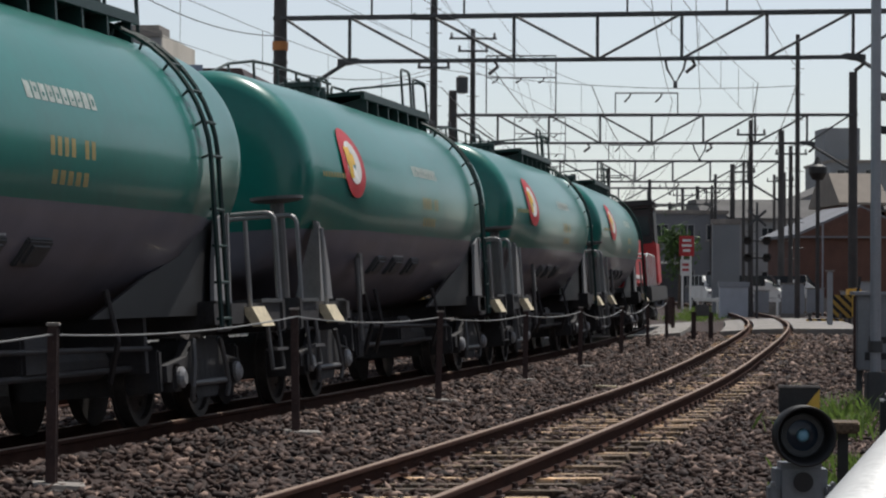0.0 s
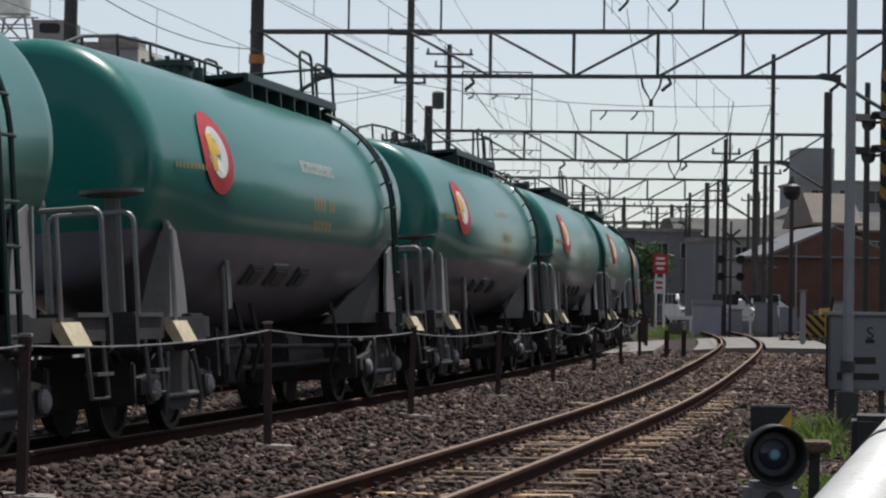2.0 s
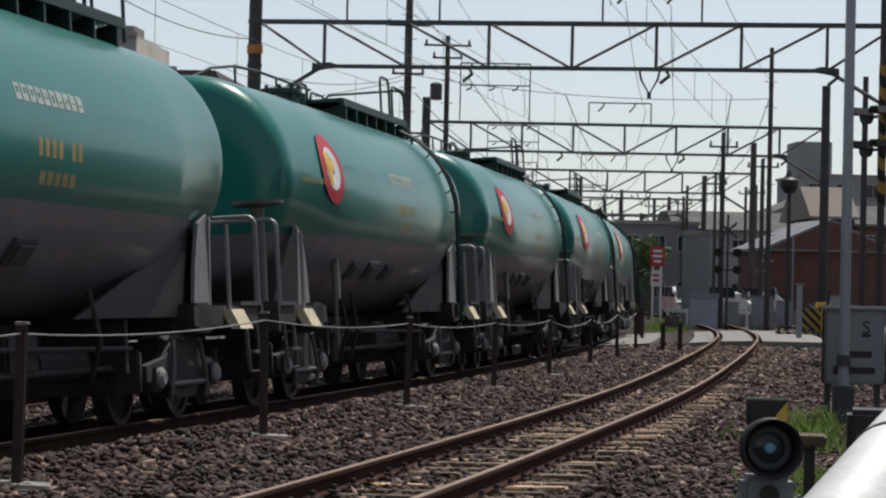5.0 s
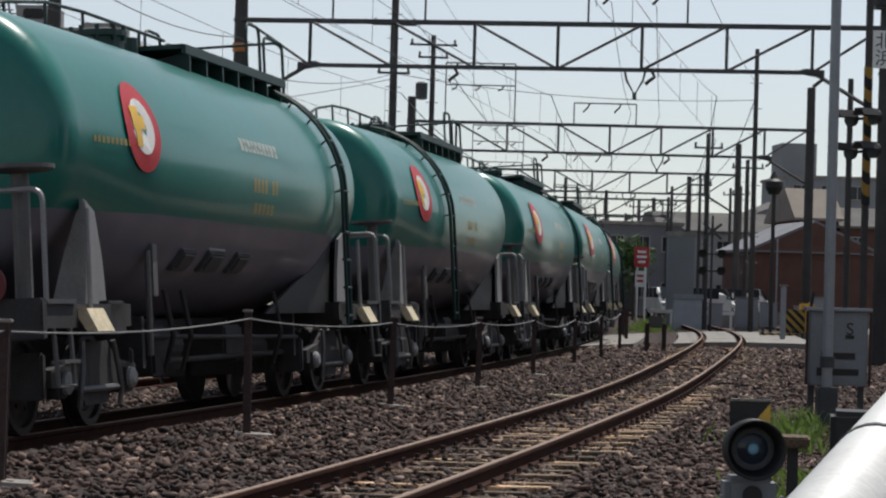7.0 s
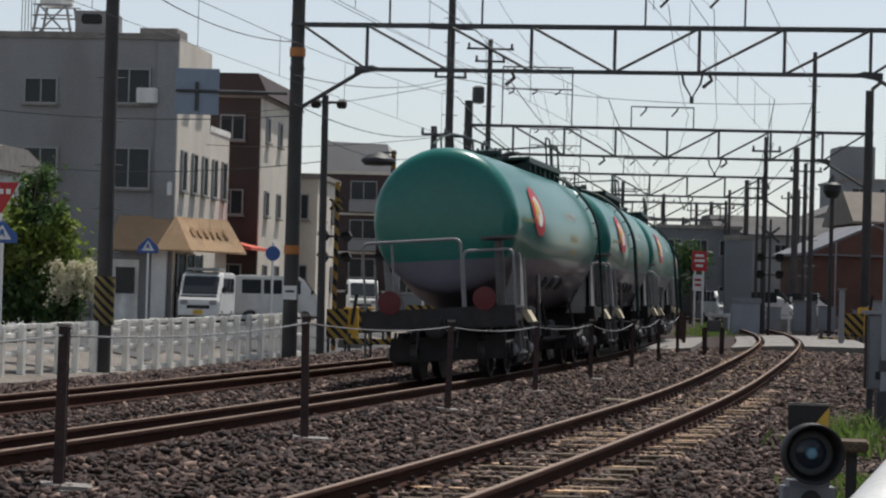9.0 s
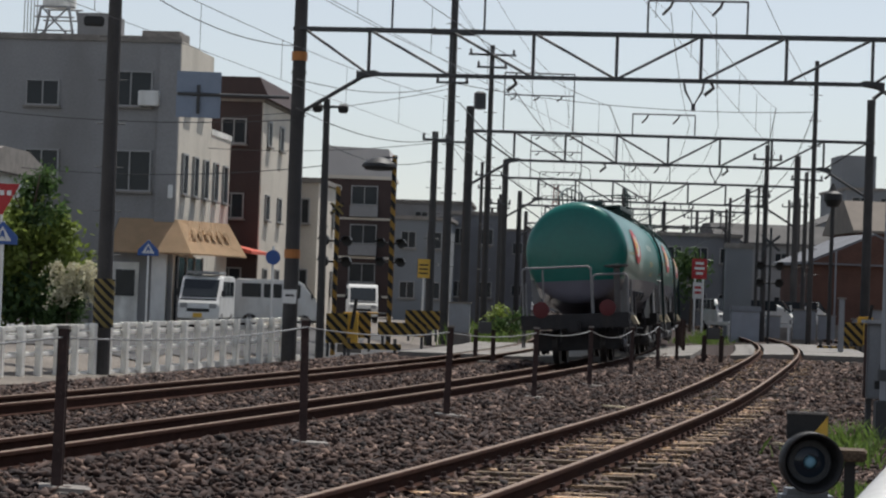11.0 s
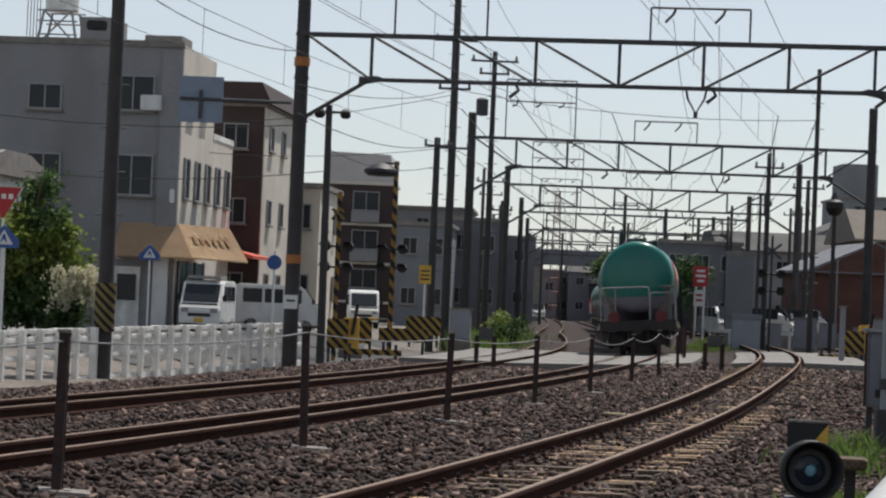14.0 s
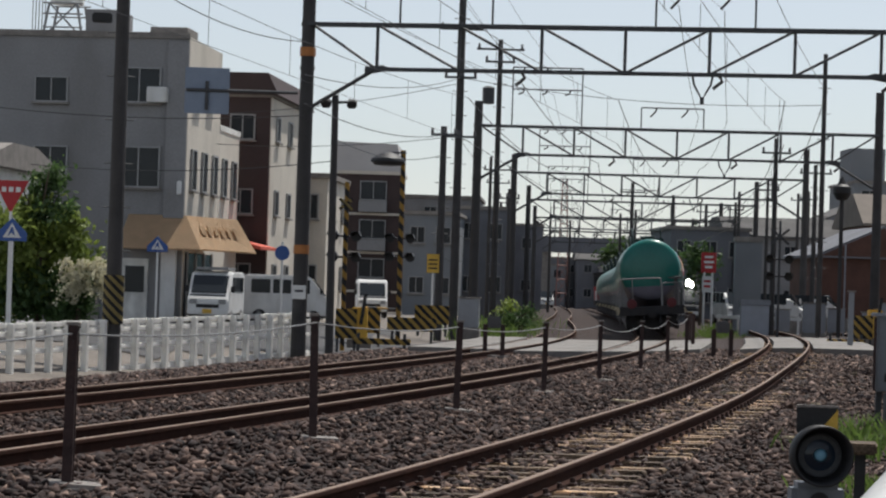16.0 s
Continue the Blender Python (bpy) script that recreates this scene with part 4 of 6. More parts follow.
def build_gantry(a, v0, v1, lo=6.86, hi=7.95, top=8.9, thick=1.0, frames=(2.3, 4.6, 8.6), right_top=9.6):
    pl, pr = on_line(a, v0), on_line(a, v1)
    pl.z = pr.z = 0
    d = pr - pl
    W = d.length
    yaw = math.degrees(math.atan2(d.y, d.x))
    g = thing("overhead_line_gantry", "dark steel truss gantry spanning the tracks on two poles", "gantry", pose(pl.x, pl.y, 0, 0, 0, yaw), group="gantries of the overhead line")
    for x in (0, W):
        bm = rod(B(), (x, 0, -0.6), (x, 0, top if x == 0 else right_top), 0.19, 0.16, 14)
        for z in (lo - 1.0, lo, hi):
            rod(bm, (x, 0, z - 0.04), (x, 0, z + 0.04), 0.185, seg=14)
        part("pole", bm, M_POLE, g, "dark concrete pole", False)
        s = 1 if x == 0 else -1
        bm = B()
        tube(bm, [(x + s * 0.15, 0, lo - 0.95), (x + s * 1.72, 0, lo)], 0.05 * thick, 6)
        part("brace", bm, M_STEEL_DK, g)
    for y in (-0.16, 0.16):
        part("top_chord", box(B(), (W / 2, y, hi), (W, 0.05, 0.085 * thick)), M_STEEL_DK, g)
        part("bottom_chord", box(B(), (W / 2, y, lo), (W - 3.4, 0.05, 0.07 * thick)), M_STEEL_DK, g)
    part("gusset", prism(B(), [(1.45, lo + 0.06), (1.9, lo + 0.10), (2.2, lo), (1.9, lo - 0.06), (1.45, lo - 0.14)], -0.02, 0.02), M_STEEL_DK, g)
    part("gusset", prism(B(), [(W - 1.45, lo + 0.06), (W - 1.9, lo + 0.10), (W - 2.2, lo), (W - 1.9, lo - 0.06), (W - 1.45, lo - 0.14)], -0.02, 0.02), M_STEEL_DK, g)
    n = 6
    xs = [1.75 + (W - 3.5) * k / n for k in range(n + 1)]
    for k, x in enumerate(xs):
        part("vertical", rod(B(), (x, 0, lo), (x, 0, hi), 0.045 * thick, seg=6), M_STEEL_DK, g)
        if k < n:
            q = xs[k + 1]
            z = (hi, lo) if k < n / 2 else (lo, hi)
            part("diagonal", rod(B(), (x, 0, z[0]), (q, 0, z[1]), 0.034 * thick, seg=6), M_STEEL_DK, g)
    part("diagonal", rod(B(), (0.1, 0, hi), (1.75, 0, lo), 0.034, seg=6), M_STEEL_DK, g)
    part("diagonal", rod(B(), (W - 0.1, 0, hi), (W - 1.75, 0, lo), 0.034, seg=6), M_STEEL_DK, g)
    # frames for feeder lines with hanging insulators
    bm = B()
    f0, f1, f2 = frames
    lattice_top(bm, f0, f1, hi, hi + 2.3)
    rod(bm, (f0, 0, hi + 1.45), (f1, 0, hi + 1.45), 0.026, seg=6)
    part("feeder_frame", bm, M_STEEL_DK, g, "rectangular feeder frame")
    for z in (hi + 2.3, hi + 1.45):
        for x in (f0 + 0.45, (f0 + f1) / 2, f1 - 0.45):
            part("insulator", tube(B(), [(x, 0, z), (x - 0.06, 0, z - 0.13), (x - 0.22, 0, z - 0.2)], 0.035), M_POLE, g)
    bm = B()
    lattice_top(bm, f2, f2 + 2.4, hi, hi + 0.85)
    part("feeder_frame", bm, M_STEEL_DK, g, "rectangular feeder frame")
    for x in (f2 + 0.6, f2 + 1.8):
        part("insulator", tube(B(), [(x, 0, hi + 0.85), (x - 0.06, 0, hi + 0.7), (x - 0.25, 0, hi + 0.5)], 0.035), M_POLE, g)
    for x in (W * 0.34, W * 0.645, W * 0.90):
        part("insulator", tube(B(), [(x, 0, lo), (x + 0.08, 0, lo - 0.16), (x - 0.14, 0, lo - 0.34)], 0.045), M_POLE, g)
    bm = B()
    x = W * 0.62
    tube(bm, [(x - 0.25, 0, lo), (x - 0.2, 0, lo - 0.25), (x, 0, lo - 0.6), (x + 0.2, 0, lo - 0.25), (x + 0.25, 0, lo)], 0.03)
    rod(bm, (x, 0, lo - 0.55), (x, 0, lo - 0.72), 0.05, seg=8)
    part("drop_bracket", bm, M_STEEL_DK, g, "V-shaped drop bracket")
    return g


GANTRIES = [32.0, 67.0, 102.0, 138.0, 175.0, 215.0, 255.0]
for i, a in enumerate(GANTRIES):
    g_ = build_gantry(a, -7.45 if i == 0 else -7.0, 8.3 if i == 0 else 8.4, thick=1.0 + 0.10 * i, frames=(2.3, 4.6, 8.6) if i == 0 else (1.3, 4.0, 6.3))
    if i == 0:
        FIRST_GANTRY = g_


for z_ in (2.25, 7.15):
    part("marker_band", rod(B(), (0, 0, z_), (0, 0, z_ + 0.22), 0.196, seg=14), M_ORANGE, FIRST_GANTRY, "faded orange band")


arrow_ = part("arrow_plate", box(B(), (0.02, -0.2, 1.3), (0.34, 0.02, 0.34), bevel=0.005), M_WHITE, FIRST_GANTRY, "white plate with a dark arrow")
part("arrow", box(B(), (0.02, -0.214, 1.33), (0.22, 0.006, 0.05)), M_BLK, arrow_)


def build_wires():
    spans = [-40, -3] + GANTRIES + [300]
    n = 0
    for v, z, sag, r in ((0.2, 5.15, 0, 0.008), (-3.5, 5.15, 0, 0.008), (4.2, 5.2, 0, 0.008), (0.2, 6.2, 0.35, 0.011), (-3.5, 6.2, 0.35, 0.011), (4.2, 6.25, 0.35, 0.011),
                         (-4.6, 9.9, 0.5, 0.006), (-4.0, 9.2, 0.5, 0.006), (-3.3, 9.9, 0.5, 0.006), (1.6, 8.5, 0.45, 0.009), (2.7, 8.4, 0.45, 0.009), (-2.2, 6.6, 0.3, 0.011), (5.2, 6.5, 0.3, 0.011)):
        wire = thing("overhead_wire", "thin dark overhead line wire strung between gantries", "wire", group="overhead wires")
        for a0, a1 in zip(spans, spans[1:]):
            pts = []
            for k in range(9):
                f = k / 8
                i = spans.index(a0)
                p = on_line(a0, v + 0.1 * (-1) ** i).lerp(on_line(a1, v - 0.1 * (-1) ** i), f)
                p.z = z - sag * 4 * f * (1 - f)
                pts.append(p)
            part("span", tube(B(), pts, r * (0.55 if a0 < 30 else 1 + 0.004 * a0), 5), M_WIRE, wire)
        if z in (5.15, 5.2):
            for a in np.arange(-10, 130, 5.0):
                i = max(k for k, s in enumerate(spans) if s <= a)
                f = (a - spans[i]) / (spans[i + 1] - spans[i])
                p = on_line(spans[i], v + 0.1 * (-1) ** i).lerp(on_line(spans[i + 1], v - 0.1 * (-1) ** i), f)
                part("dropper", tube(B(), [(p.x, p.y, 5.15), (p.x, p.y, 6.2 - 0.35 * 4 * f * (1 - f))], 0.006, 4), M_WIRE, wire)


build_wires()


def utility_pole(x, y, z0, top, r, arms=(), label="dark concrete utility pole beside the tracks", transformer=None, steps=True):
    p = thing("utility_pole", label, "utility pole", pose(x, y, z0), group="utility poles")
    part("shaft", rod(B(), (0, 0, -0.4), (0, 0, top - z0), r, r * 0.75, 14), M_POLE, p)
    for z, w in arms:
        part("crossarm", box(B(), (0, -r, z - z0), (w, 0.08, 0.08)), M_STEEL_DK, p)
        for s in (-0.45, 0, 0.45):
            part("insulator", lathe(B(), [(0.03, 0), (0.06, 0.02), (0.04, 0.1), (0.06, 0.12), (0.02, 0.2)], 10, pose(s * w, -r, z - z0 + 0.04)), M_GREY_STEEL, p)
    if transformer:
        part("transformer", lathe(B(), [(0.1, 0), (0.24, 0.03), (0.24, 0.62), (0.26, 0.64), (0.12, 0.72)], 18, pose(-r - 0.3, -0.05, transformer - z0)), M_STEEL_DK, p, "round grey transformer")
    if steps:
        for k in range(int((top - z0 - 2.5) / 0.9)):
            part("step", rod(B(), (-r - 0.12, 0, 2.5 + 0.9 * k), (r + 0.12, 0, 2.5 + 0.9 * k), 0.014, seg=5), M_STEEL_DK, p)
    return p


pA = utility_pole(-6.75, 50.0, -0.46, 9.6, 0.17)
part("lamp_box", box(B(), (-0.42, 0, 7.3), (0.42, 0.2, 0.2), bevel=0.03), M_BLK, pA, "dark lamp box on an arm")
part("stripe_sleeve", rod(B(), (0, 0, 1.0), (0, 0, 2.0), 0.215, seg=20), M_STRIPE_DULL, pA, "black and yellow striped sleeve")
utility_pole(0.45, 90.0, 0.1, 14.5, 0.17, ((11.2, 1.6), (9.4, 1.2), (7.2, 1.3)))
utility_pole(2.05, 97.0, 0.1, 11.6, 0.13, ((11.2, 1.9), (10.7, 1.2)), transformer=9.0)
utility_pole(-0.1, 86.0, 0.1, 7.3, 0.15, ((7.0, 0.9),))
utility_pole(13.2, 85.0, 0.2, 10.2, 0.10, ())
utility_pole(12.84, 66.0, 0.2, 7.5, 0.10, (), steps=False)
utility_pole(13.6, 100.0, 0.2, 8.2, 0.12, ((7.6, 1.2),))
utility_pole(11.6, 150.0, 0.2, 8.6, 0.14, ((8.0, 1.6),))
utility_pole(18.3, 120.0, 0.2, 8.3, 0.13, ((7.9, 1.6),))
utility_pole(3.0, 140.0, 0.2, 9.3, 0.16, ((8.6, 1.6),))
utility_pole(3.6, 165.0, 0.2, 9.6, 0.16, ((9.0, 1.6),))
utility_pole(5.2, 200.0, 0.2, 9.8, 0.18, ((9.0, 1.8),))
utility_pole(16.5, 175.0, 0.2, 9.0, 0.16, ((8.4, 1.6),))
utility_pole(20.5, 190.0, 0.2, 9.0, 0.16, ((8.4, 1.6),))


for k, (x, y, top, r) in enumerate(((9.0, 205, 8.4, .12), (14.9, 205, 8.6, .13), (2.2, 118, 8.1, .10), (3.4, 128, 7.0, .10), (4.2, 180, 8.2, .13), (15.7, 118, 7.4, .09), (17.0, 140, 7.8, .11), (19.2, 160, 8.0, .12), (14.6, 185, 8.2, .12), (22.5, 150, 8.4, .11), (6.0, 225, 8.8, .14), (17.5, 225, 9, .14), (12.5, 240, 9, .14), (25.5, 175, 9.4, .13))):
    utility_pole(x, y, 0.15, top, r, ((top - 0.5, 1.1),) if k % 2 else (), steps=False)


def street_wires():
    ends = [((-16, 58, 8.6), (-6.75, 50, 8.2)), ((-6.75, 50, 7.9), (-3.5, 59, 7.4)), ((-15, 62, 6.2), (-3.5, 59, 5.6)), ((-14, 70, 4.9), (-3.1, 68, 5.0)),
            ((-3.1, 68, 6.2), (0.45, 90, 7.4)), ((-3.5, 59, 5.9), (-0.1, 86, 7.0)), ((-3.5, 59, 6.6), (0.45, 90, 9.4)), ((-3.1, 68, 5.6), (-0.1, 86, 6.3)), ((0.45, 90, 9.4), (13.2, 85, 8.4)),
            ((-12, 95, 8.0), (0.45, 90, 9.2)), ((-12, 96, 7.2), (-0.1, 86, 6.9)), ((0.45, 90, 7.2), (3.0, 140, 8.4)), ((2.05, 97, 11.0), (3.0, 140, 9.0))]
    for a, b in ends:
        a, b = Vector(a), Vector(b)
        pts = [a.lerp(b, k / 10) - Vector((0, 0, 0.35 * 4 * k / 10 * (1 - k / 10))) for k in range(11)]
        tagged(part("service_wire", tube(B(), pts, 0.012, 5), M_WIRE), "sagging dark service wire between the poles", "wire", "service wires")


street_wires()


def build_lamp_post():
    p = thing("lamp_post", "slim dark pole with two small floodlights on top", "lamp post", pose(-3.1, 68.0, -0.35))
    part("shaft", rod(B(), (0, 0, -0.3), (-0.05, 0, 7.2), 0.12, 0.09, 12), M_POLE, p)
    part("crossbar", box(B(), (0.05, 0, 7.0), (0.9, 0.06, 0.07)), M_STEEL_DK, p)
    for x in (-0.3, 0.42):
        part("floodlight", box(B(), (x, -0.12, 6.95), (0.28, 0.24, 0.22), pose(0, 0, 0, 25), bevel=0.04), M_BLK, p)


build_lamp_post()


def build_road_sign_back():
    p = thing("direction_sign", "grey-blue back of a two-panel road sign on a long arm", "road sign", pose(-5.85, 58.9, 0))
    for z, h in ((6.42, 0.52), (5.83, 0.54)):
        pl = part("panel", box(B(), (0, 0, z), (1.08, 0.04, h), bevel=0.012), M_SIGN_BACK, p)
    part("arm", rod(B(), (-0.5, -0.06, 6.13), (2.2, -0.02, 6.13), 0.04), M_STEEL_DK, p)
    part("bracket", box(B(), (0, -0.05, 6.0), (0.08, 0.05, 0.7)), M_STEEL_DK, p)


build_road_sign_back()


# ---- crossing signals and barriers ----
def build_crossing_signal(x, y, z, top, gong=False, mast=0.09, plain=False, dark=False):
    p = thing("crossing_signal", "black and yellow banded crossing post with lamp heads", "crossing signal", pose(x, y, z, 0, 0, -62 if plain else -6), group="crossing signals")
    part("mast", rod(B(), (0, 0, -0.3), (0, 0, top - z), mast, seg=14), M_POLE if plain else M_STEEL_DK if dark else M_STRIPE_POST, p, "dark mast" if plain or dark else "black and yellow banded mast")
    if plain:
        part("band_sleeve", rod(B(), (0, 0, 3.4), (0, 0, 6.0), mast + 0.012, seg=14), M_STRIPE_POST, p, "black and yellow banded sleeve")
    hz = (top - z) * (0.52 if gong else 0.66)
    for k, dz in enumerate((0.0, -0.62)):
        for s in (-1, 1):
            hd = part("lamp_head", lathe(B(), [(0.02, -0.10), (0.14, -0.08), (0.155, 0.0), (0.155, 0.03), (0.05, 0.035)], 20, pose(s * 0.34, -0.12, hz + dz, 90)), M_BLK, p, "round black lamp head")
            part("hood", prism(B(), [(s * 0.34 - 0.17, hz + dz + 0.02), (s * 0.34 - 0.10, hz + dz + 0.15), (s * 0.34 + 0.10, hz + dz + 0.15), (s * 0.34 + 0.17, hz + dz + 0.02), (s * 0.34 + 0.14, hz + dz + 0.02), (s * 0.34 + 0.08, hz + dz + 0.125), (s * 0.34 - 0.08, hz + dz + 0.125), (s * 0.34 - 0.14, hz + dz + 0.02)], -0.5, -0.12), M_BLK, hd)
        part("arm", rod(B(), (-0.34, 0, hz + dz), (0.34, 0, hz + dz), 0.03), M_BLK, p)
    if gong:
        part("overhead_lamp", lathe(B(), [(0.1, 0.28), (0.32, 0.2), (0.55, 0.05), (0.58, -0.05), (0.5, -0.1), (0.45, -0.16), (0.2, -0.18)], 28, pose(-0.48, -0.2, top - z - 0.35)), M_BLK, p, "large black all-round lamp")
        part("lamp_arm", box(B(), (-0.2, -0.05, top - z - 0.08), (0.6, 0.06, 0.06)), M_STEEL_DK, p)
    else:
        for s in (-1, 1):
            part("cross_board", box(B(), (0, -0.12, (top - z) * 0.86), (0.5 if not dark else 0.85, 0.02, 0.09), pose(0, 0, 0, 0, s * 40), bevel=0.005), M_STEEL_DK if dark else M_STRIPE_DULL, p, "dark back of a crossbuck board" if dark else "black and yellow crossbuck board")
    return p


build_crossing_signal(-2.9, 72.0, -0.15, 4.6, mast=0.07)
build_crossing_signal(-1.4, 80.0, 0.0, 6.05, gong=True, mast=0.08)
build_crossing_signal(12.2, 88.0, 0.3, 4.4, mast=0.045, dark=True)
build_crossing_signal(9.12, 45.2, -0.2, 9.5, gong=True, mast=0.07, plain=True)


def striped_board(x, y, z, w, h, yaw=0, legs=True):
    p = thing("striped_barrier_board", "black and yellow striped guard board by the crossing", "guard board", pose(x, y, z, 0, 0, yaw), group="striped guard boards")
    part("board", box(B(), (0, 0, h / 2 + 0.15), (w, 0.06, h), bevel=0.01), M_STRIPE, p)
    for s in (-0.4, 0.4):
        part("leg", box(B(), (s * w, 0.05, 0.1), (0.08, 0.06, 0.7)), M_STEEL_DK, p)
    return p


striped_board(-2.72, 70.0, -0.15, 0.62, 0.85)
striped_board(-2.0, 71.5, 0.0, 0.45, 0.75)
striped_board(-0.9, 76.0, 0.02, 1.55, 0.42, -8)
striped_board(-0.3, 80.5, 0.2, 1.15, 0.62, -8)
striped_board(-1.6, 66.5, -0.22, 1.6, 0.16, 10)
striped_board(13.5, 78.0, 0.2, 0.75, 0.75, -10)
striped_board(12.9, 77.2, 0.05, 1.3, 0.14, 12)


def build_barrier(x, y, z):
    p = thing("barrier_machine", "grey and yellow crossing barrier drive box", "barrier", pose(x, y, z))
    part("drive_box", box(B(), (0, 0, 0.5), (0.45, 0.4, 1.0), bevel=0.03), M_YELLOW, p)
    part("base", box(B(), (0, 0, -0.05), (0.7, 0.6, 0.25)), M_CONC_DK, p)
    part("weight_arm", box(B(), (0.1, -0.26, 0.95), (0.10, 0.05, 0.9), pose(0, 0, 0, 0, 8)), M_BLK, p)
    part("boom", rod(B(), (0.1, -0.26, 1.0), (0.9, 5.6, 0.95), 0.05, 0.03), M_STRIPE_POST, p, "lowered banded barrier boom")


build_barrier(-2.35, 70.6, -0.1)
build_barrier(14.2, 79.5, 0.3)


def sign_post(x, y, z, top, name, label, maker, pole=None):
    p = thing(name, label, "road sign", pose(x, y, z))
    part("pole", rod(B(), (0, 0, -0.2), (0, 0, top - z), 0.035, seg=8), pole or M_WHITE, p, "slim pale pole")
    maker(p, top - z)
    return p


def stop_face(p, h):
    part("plate", prism(B(), [(-0.42, h), (0.42, h), (0.03, h - 0.74), (-0.03, h - 0.74)], -0.06, -0.045), M_RED, p, "red inverted triangle")
    for k in range(3):
        part("lettering", box(B(), (-0.17 + 0.17 * k, -0.066, h - 0.22), (0.11, 0.006, 0.12)), M_WHITE, p)


def crosswalk_face(p, h):
    part("plate", prism(B(), [(-0.36, h - 0.55), (-0.36, h - 0.35), (0, h), (0.36, h - 0.35), (0.36, h - 0.55)], -0.06, -0.045), M_SIGN_BLUE, p, "blue pentagonal plate")
    part("triangle", prism(B(), [(-0.22, h - 0.47), (0, h - 0.12), (0.22, h - 0.47)], -0.07, -0.062), M_WHITE, p, "white triangle")
    part("mark", prism(B(), [(-0.09, h - 0.44), (-0.02, h - 0.22), (0.03, h - 0.22), (0.08, h - 0.44), (0.0, h - 0.34)], -0.078, -0.072), M_SIGN_BLUE, p)


def round_face(p, h):
    part("plate", lathe(B(), [(0.02, 0), (0.2, 0), (0.2, 0.02), (0.02, 0.02)], 24, pose(0, -0.05, h - 0.3, 90)), M_SIGN_BLUE, p, "round blue plate")


def yellow_face(p, h):
    part("plate", box(B(), (0, -0.05, h - 0.32), (0.42, 0.02, 0.64), bevel=0.01), M_YELLOW, p, "yellow notice plate")
    for k in range(3):
        part("lettering", box(B(), (0, -0.064, h - 0.2 - 0.14 * k), (0.3, 0.006, 0.05)), M_BLK, p)


sign_post(-10.35, 58.0, 0.0, 3.75, "stop_sign", "red inverted triangular stop sign on a pole", stop_face)
sign_post(-10.28, 57.9, 0.0, 2.85, "crosswalk_sign", "blue pentagonal crosswalk sign on a white pole", crosswalk_face)
sign_post(-9.87, 84.0, 0.0, 3.05, "crosswalk_sign", "blue crosswalk sign in front of the shop", crosswalk_face)
sign_post(-4.36, 66.0, -0.2, 2.64, "round_sign", "round blue road sign by the pole", round_face)
sign_post(-0.32, 82.0, 0.1, 2.7, "notice_sign", "yellow notice on a white pole by the crossing", yellow_face)


# ---- buildings ----
def window(parent, c, w, h, yaw=0, panes=2, sill=True):
    """A framed window; c: centre on the wall, facing -y of its own turn."""
    R = pose(*c, 0, 0, yaw)
    wn_ = part("window", box(B(), (0, 0.02, 0), (w, 0.08, h)), M_PANE, parent, "dark window")
    wn_.matrix_basis = R
    bm = B()
    for s in (-1, 1):
        box(bm, (s * w / 2, -0.03, 0), (0.06, 0.1, h + 0.06))
        box(bm, (0, -0.03, s * h / 2), (w, 0.1, 0.06))
    for k in range(1, panes):
        box(bm, (-w / 2 + w * k / panes, -0.03, 0), (0.05, 0.07, h))
    part("window_frame", bm, M_FRAME, wn_)
    if sill:
        part("window_sill", box(B(), (0, -0.09, -h / 2 - 0.07), (w + 0.2, 0.16, 0.07)), M_CONC_DK, wn_)
    return wn_


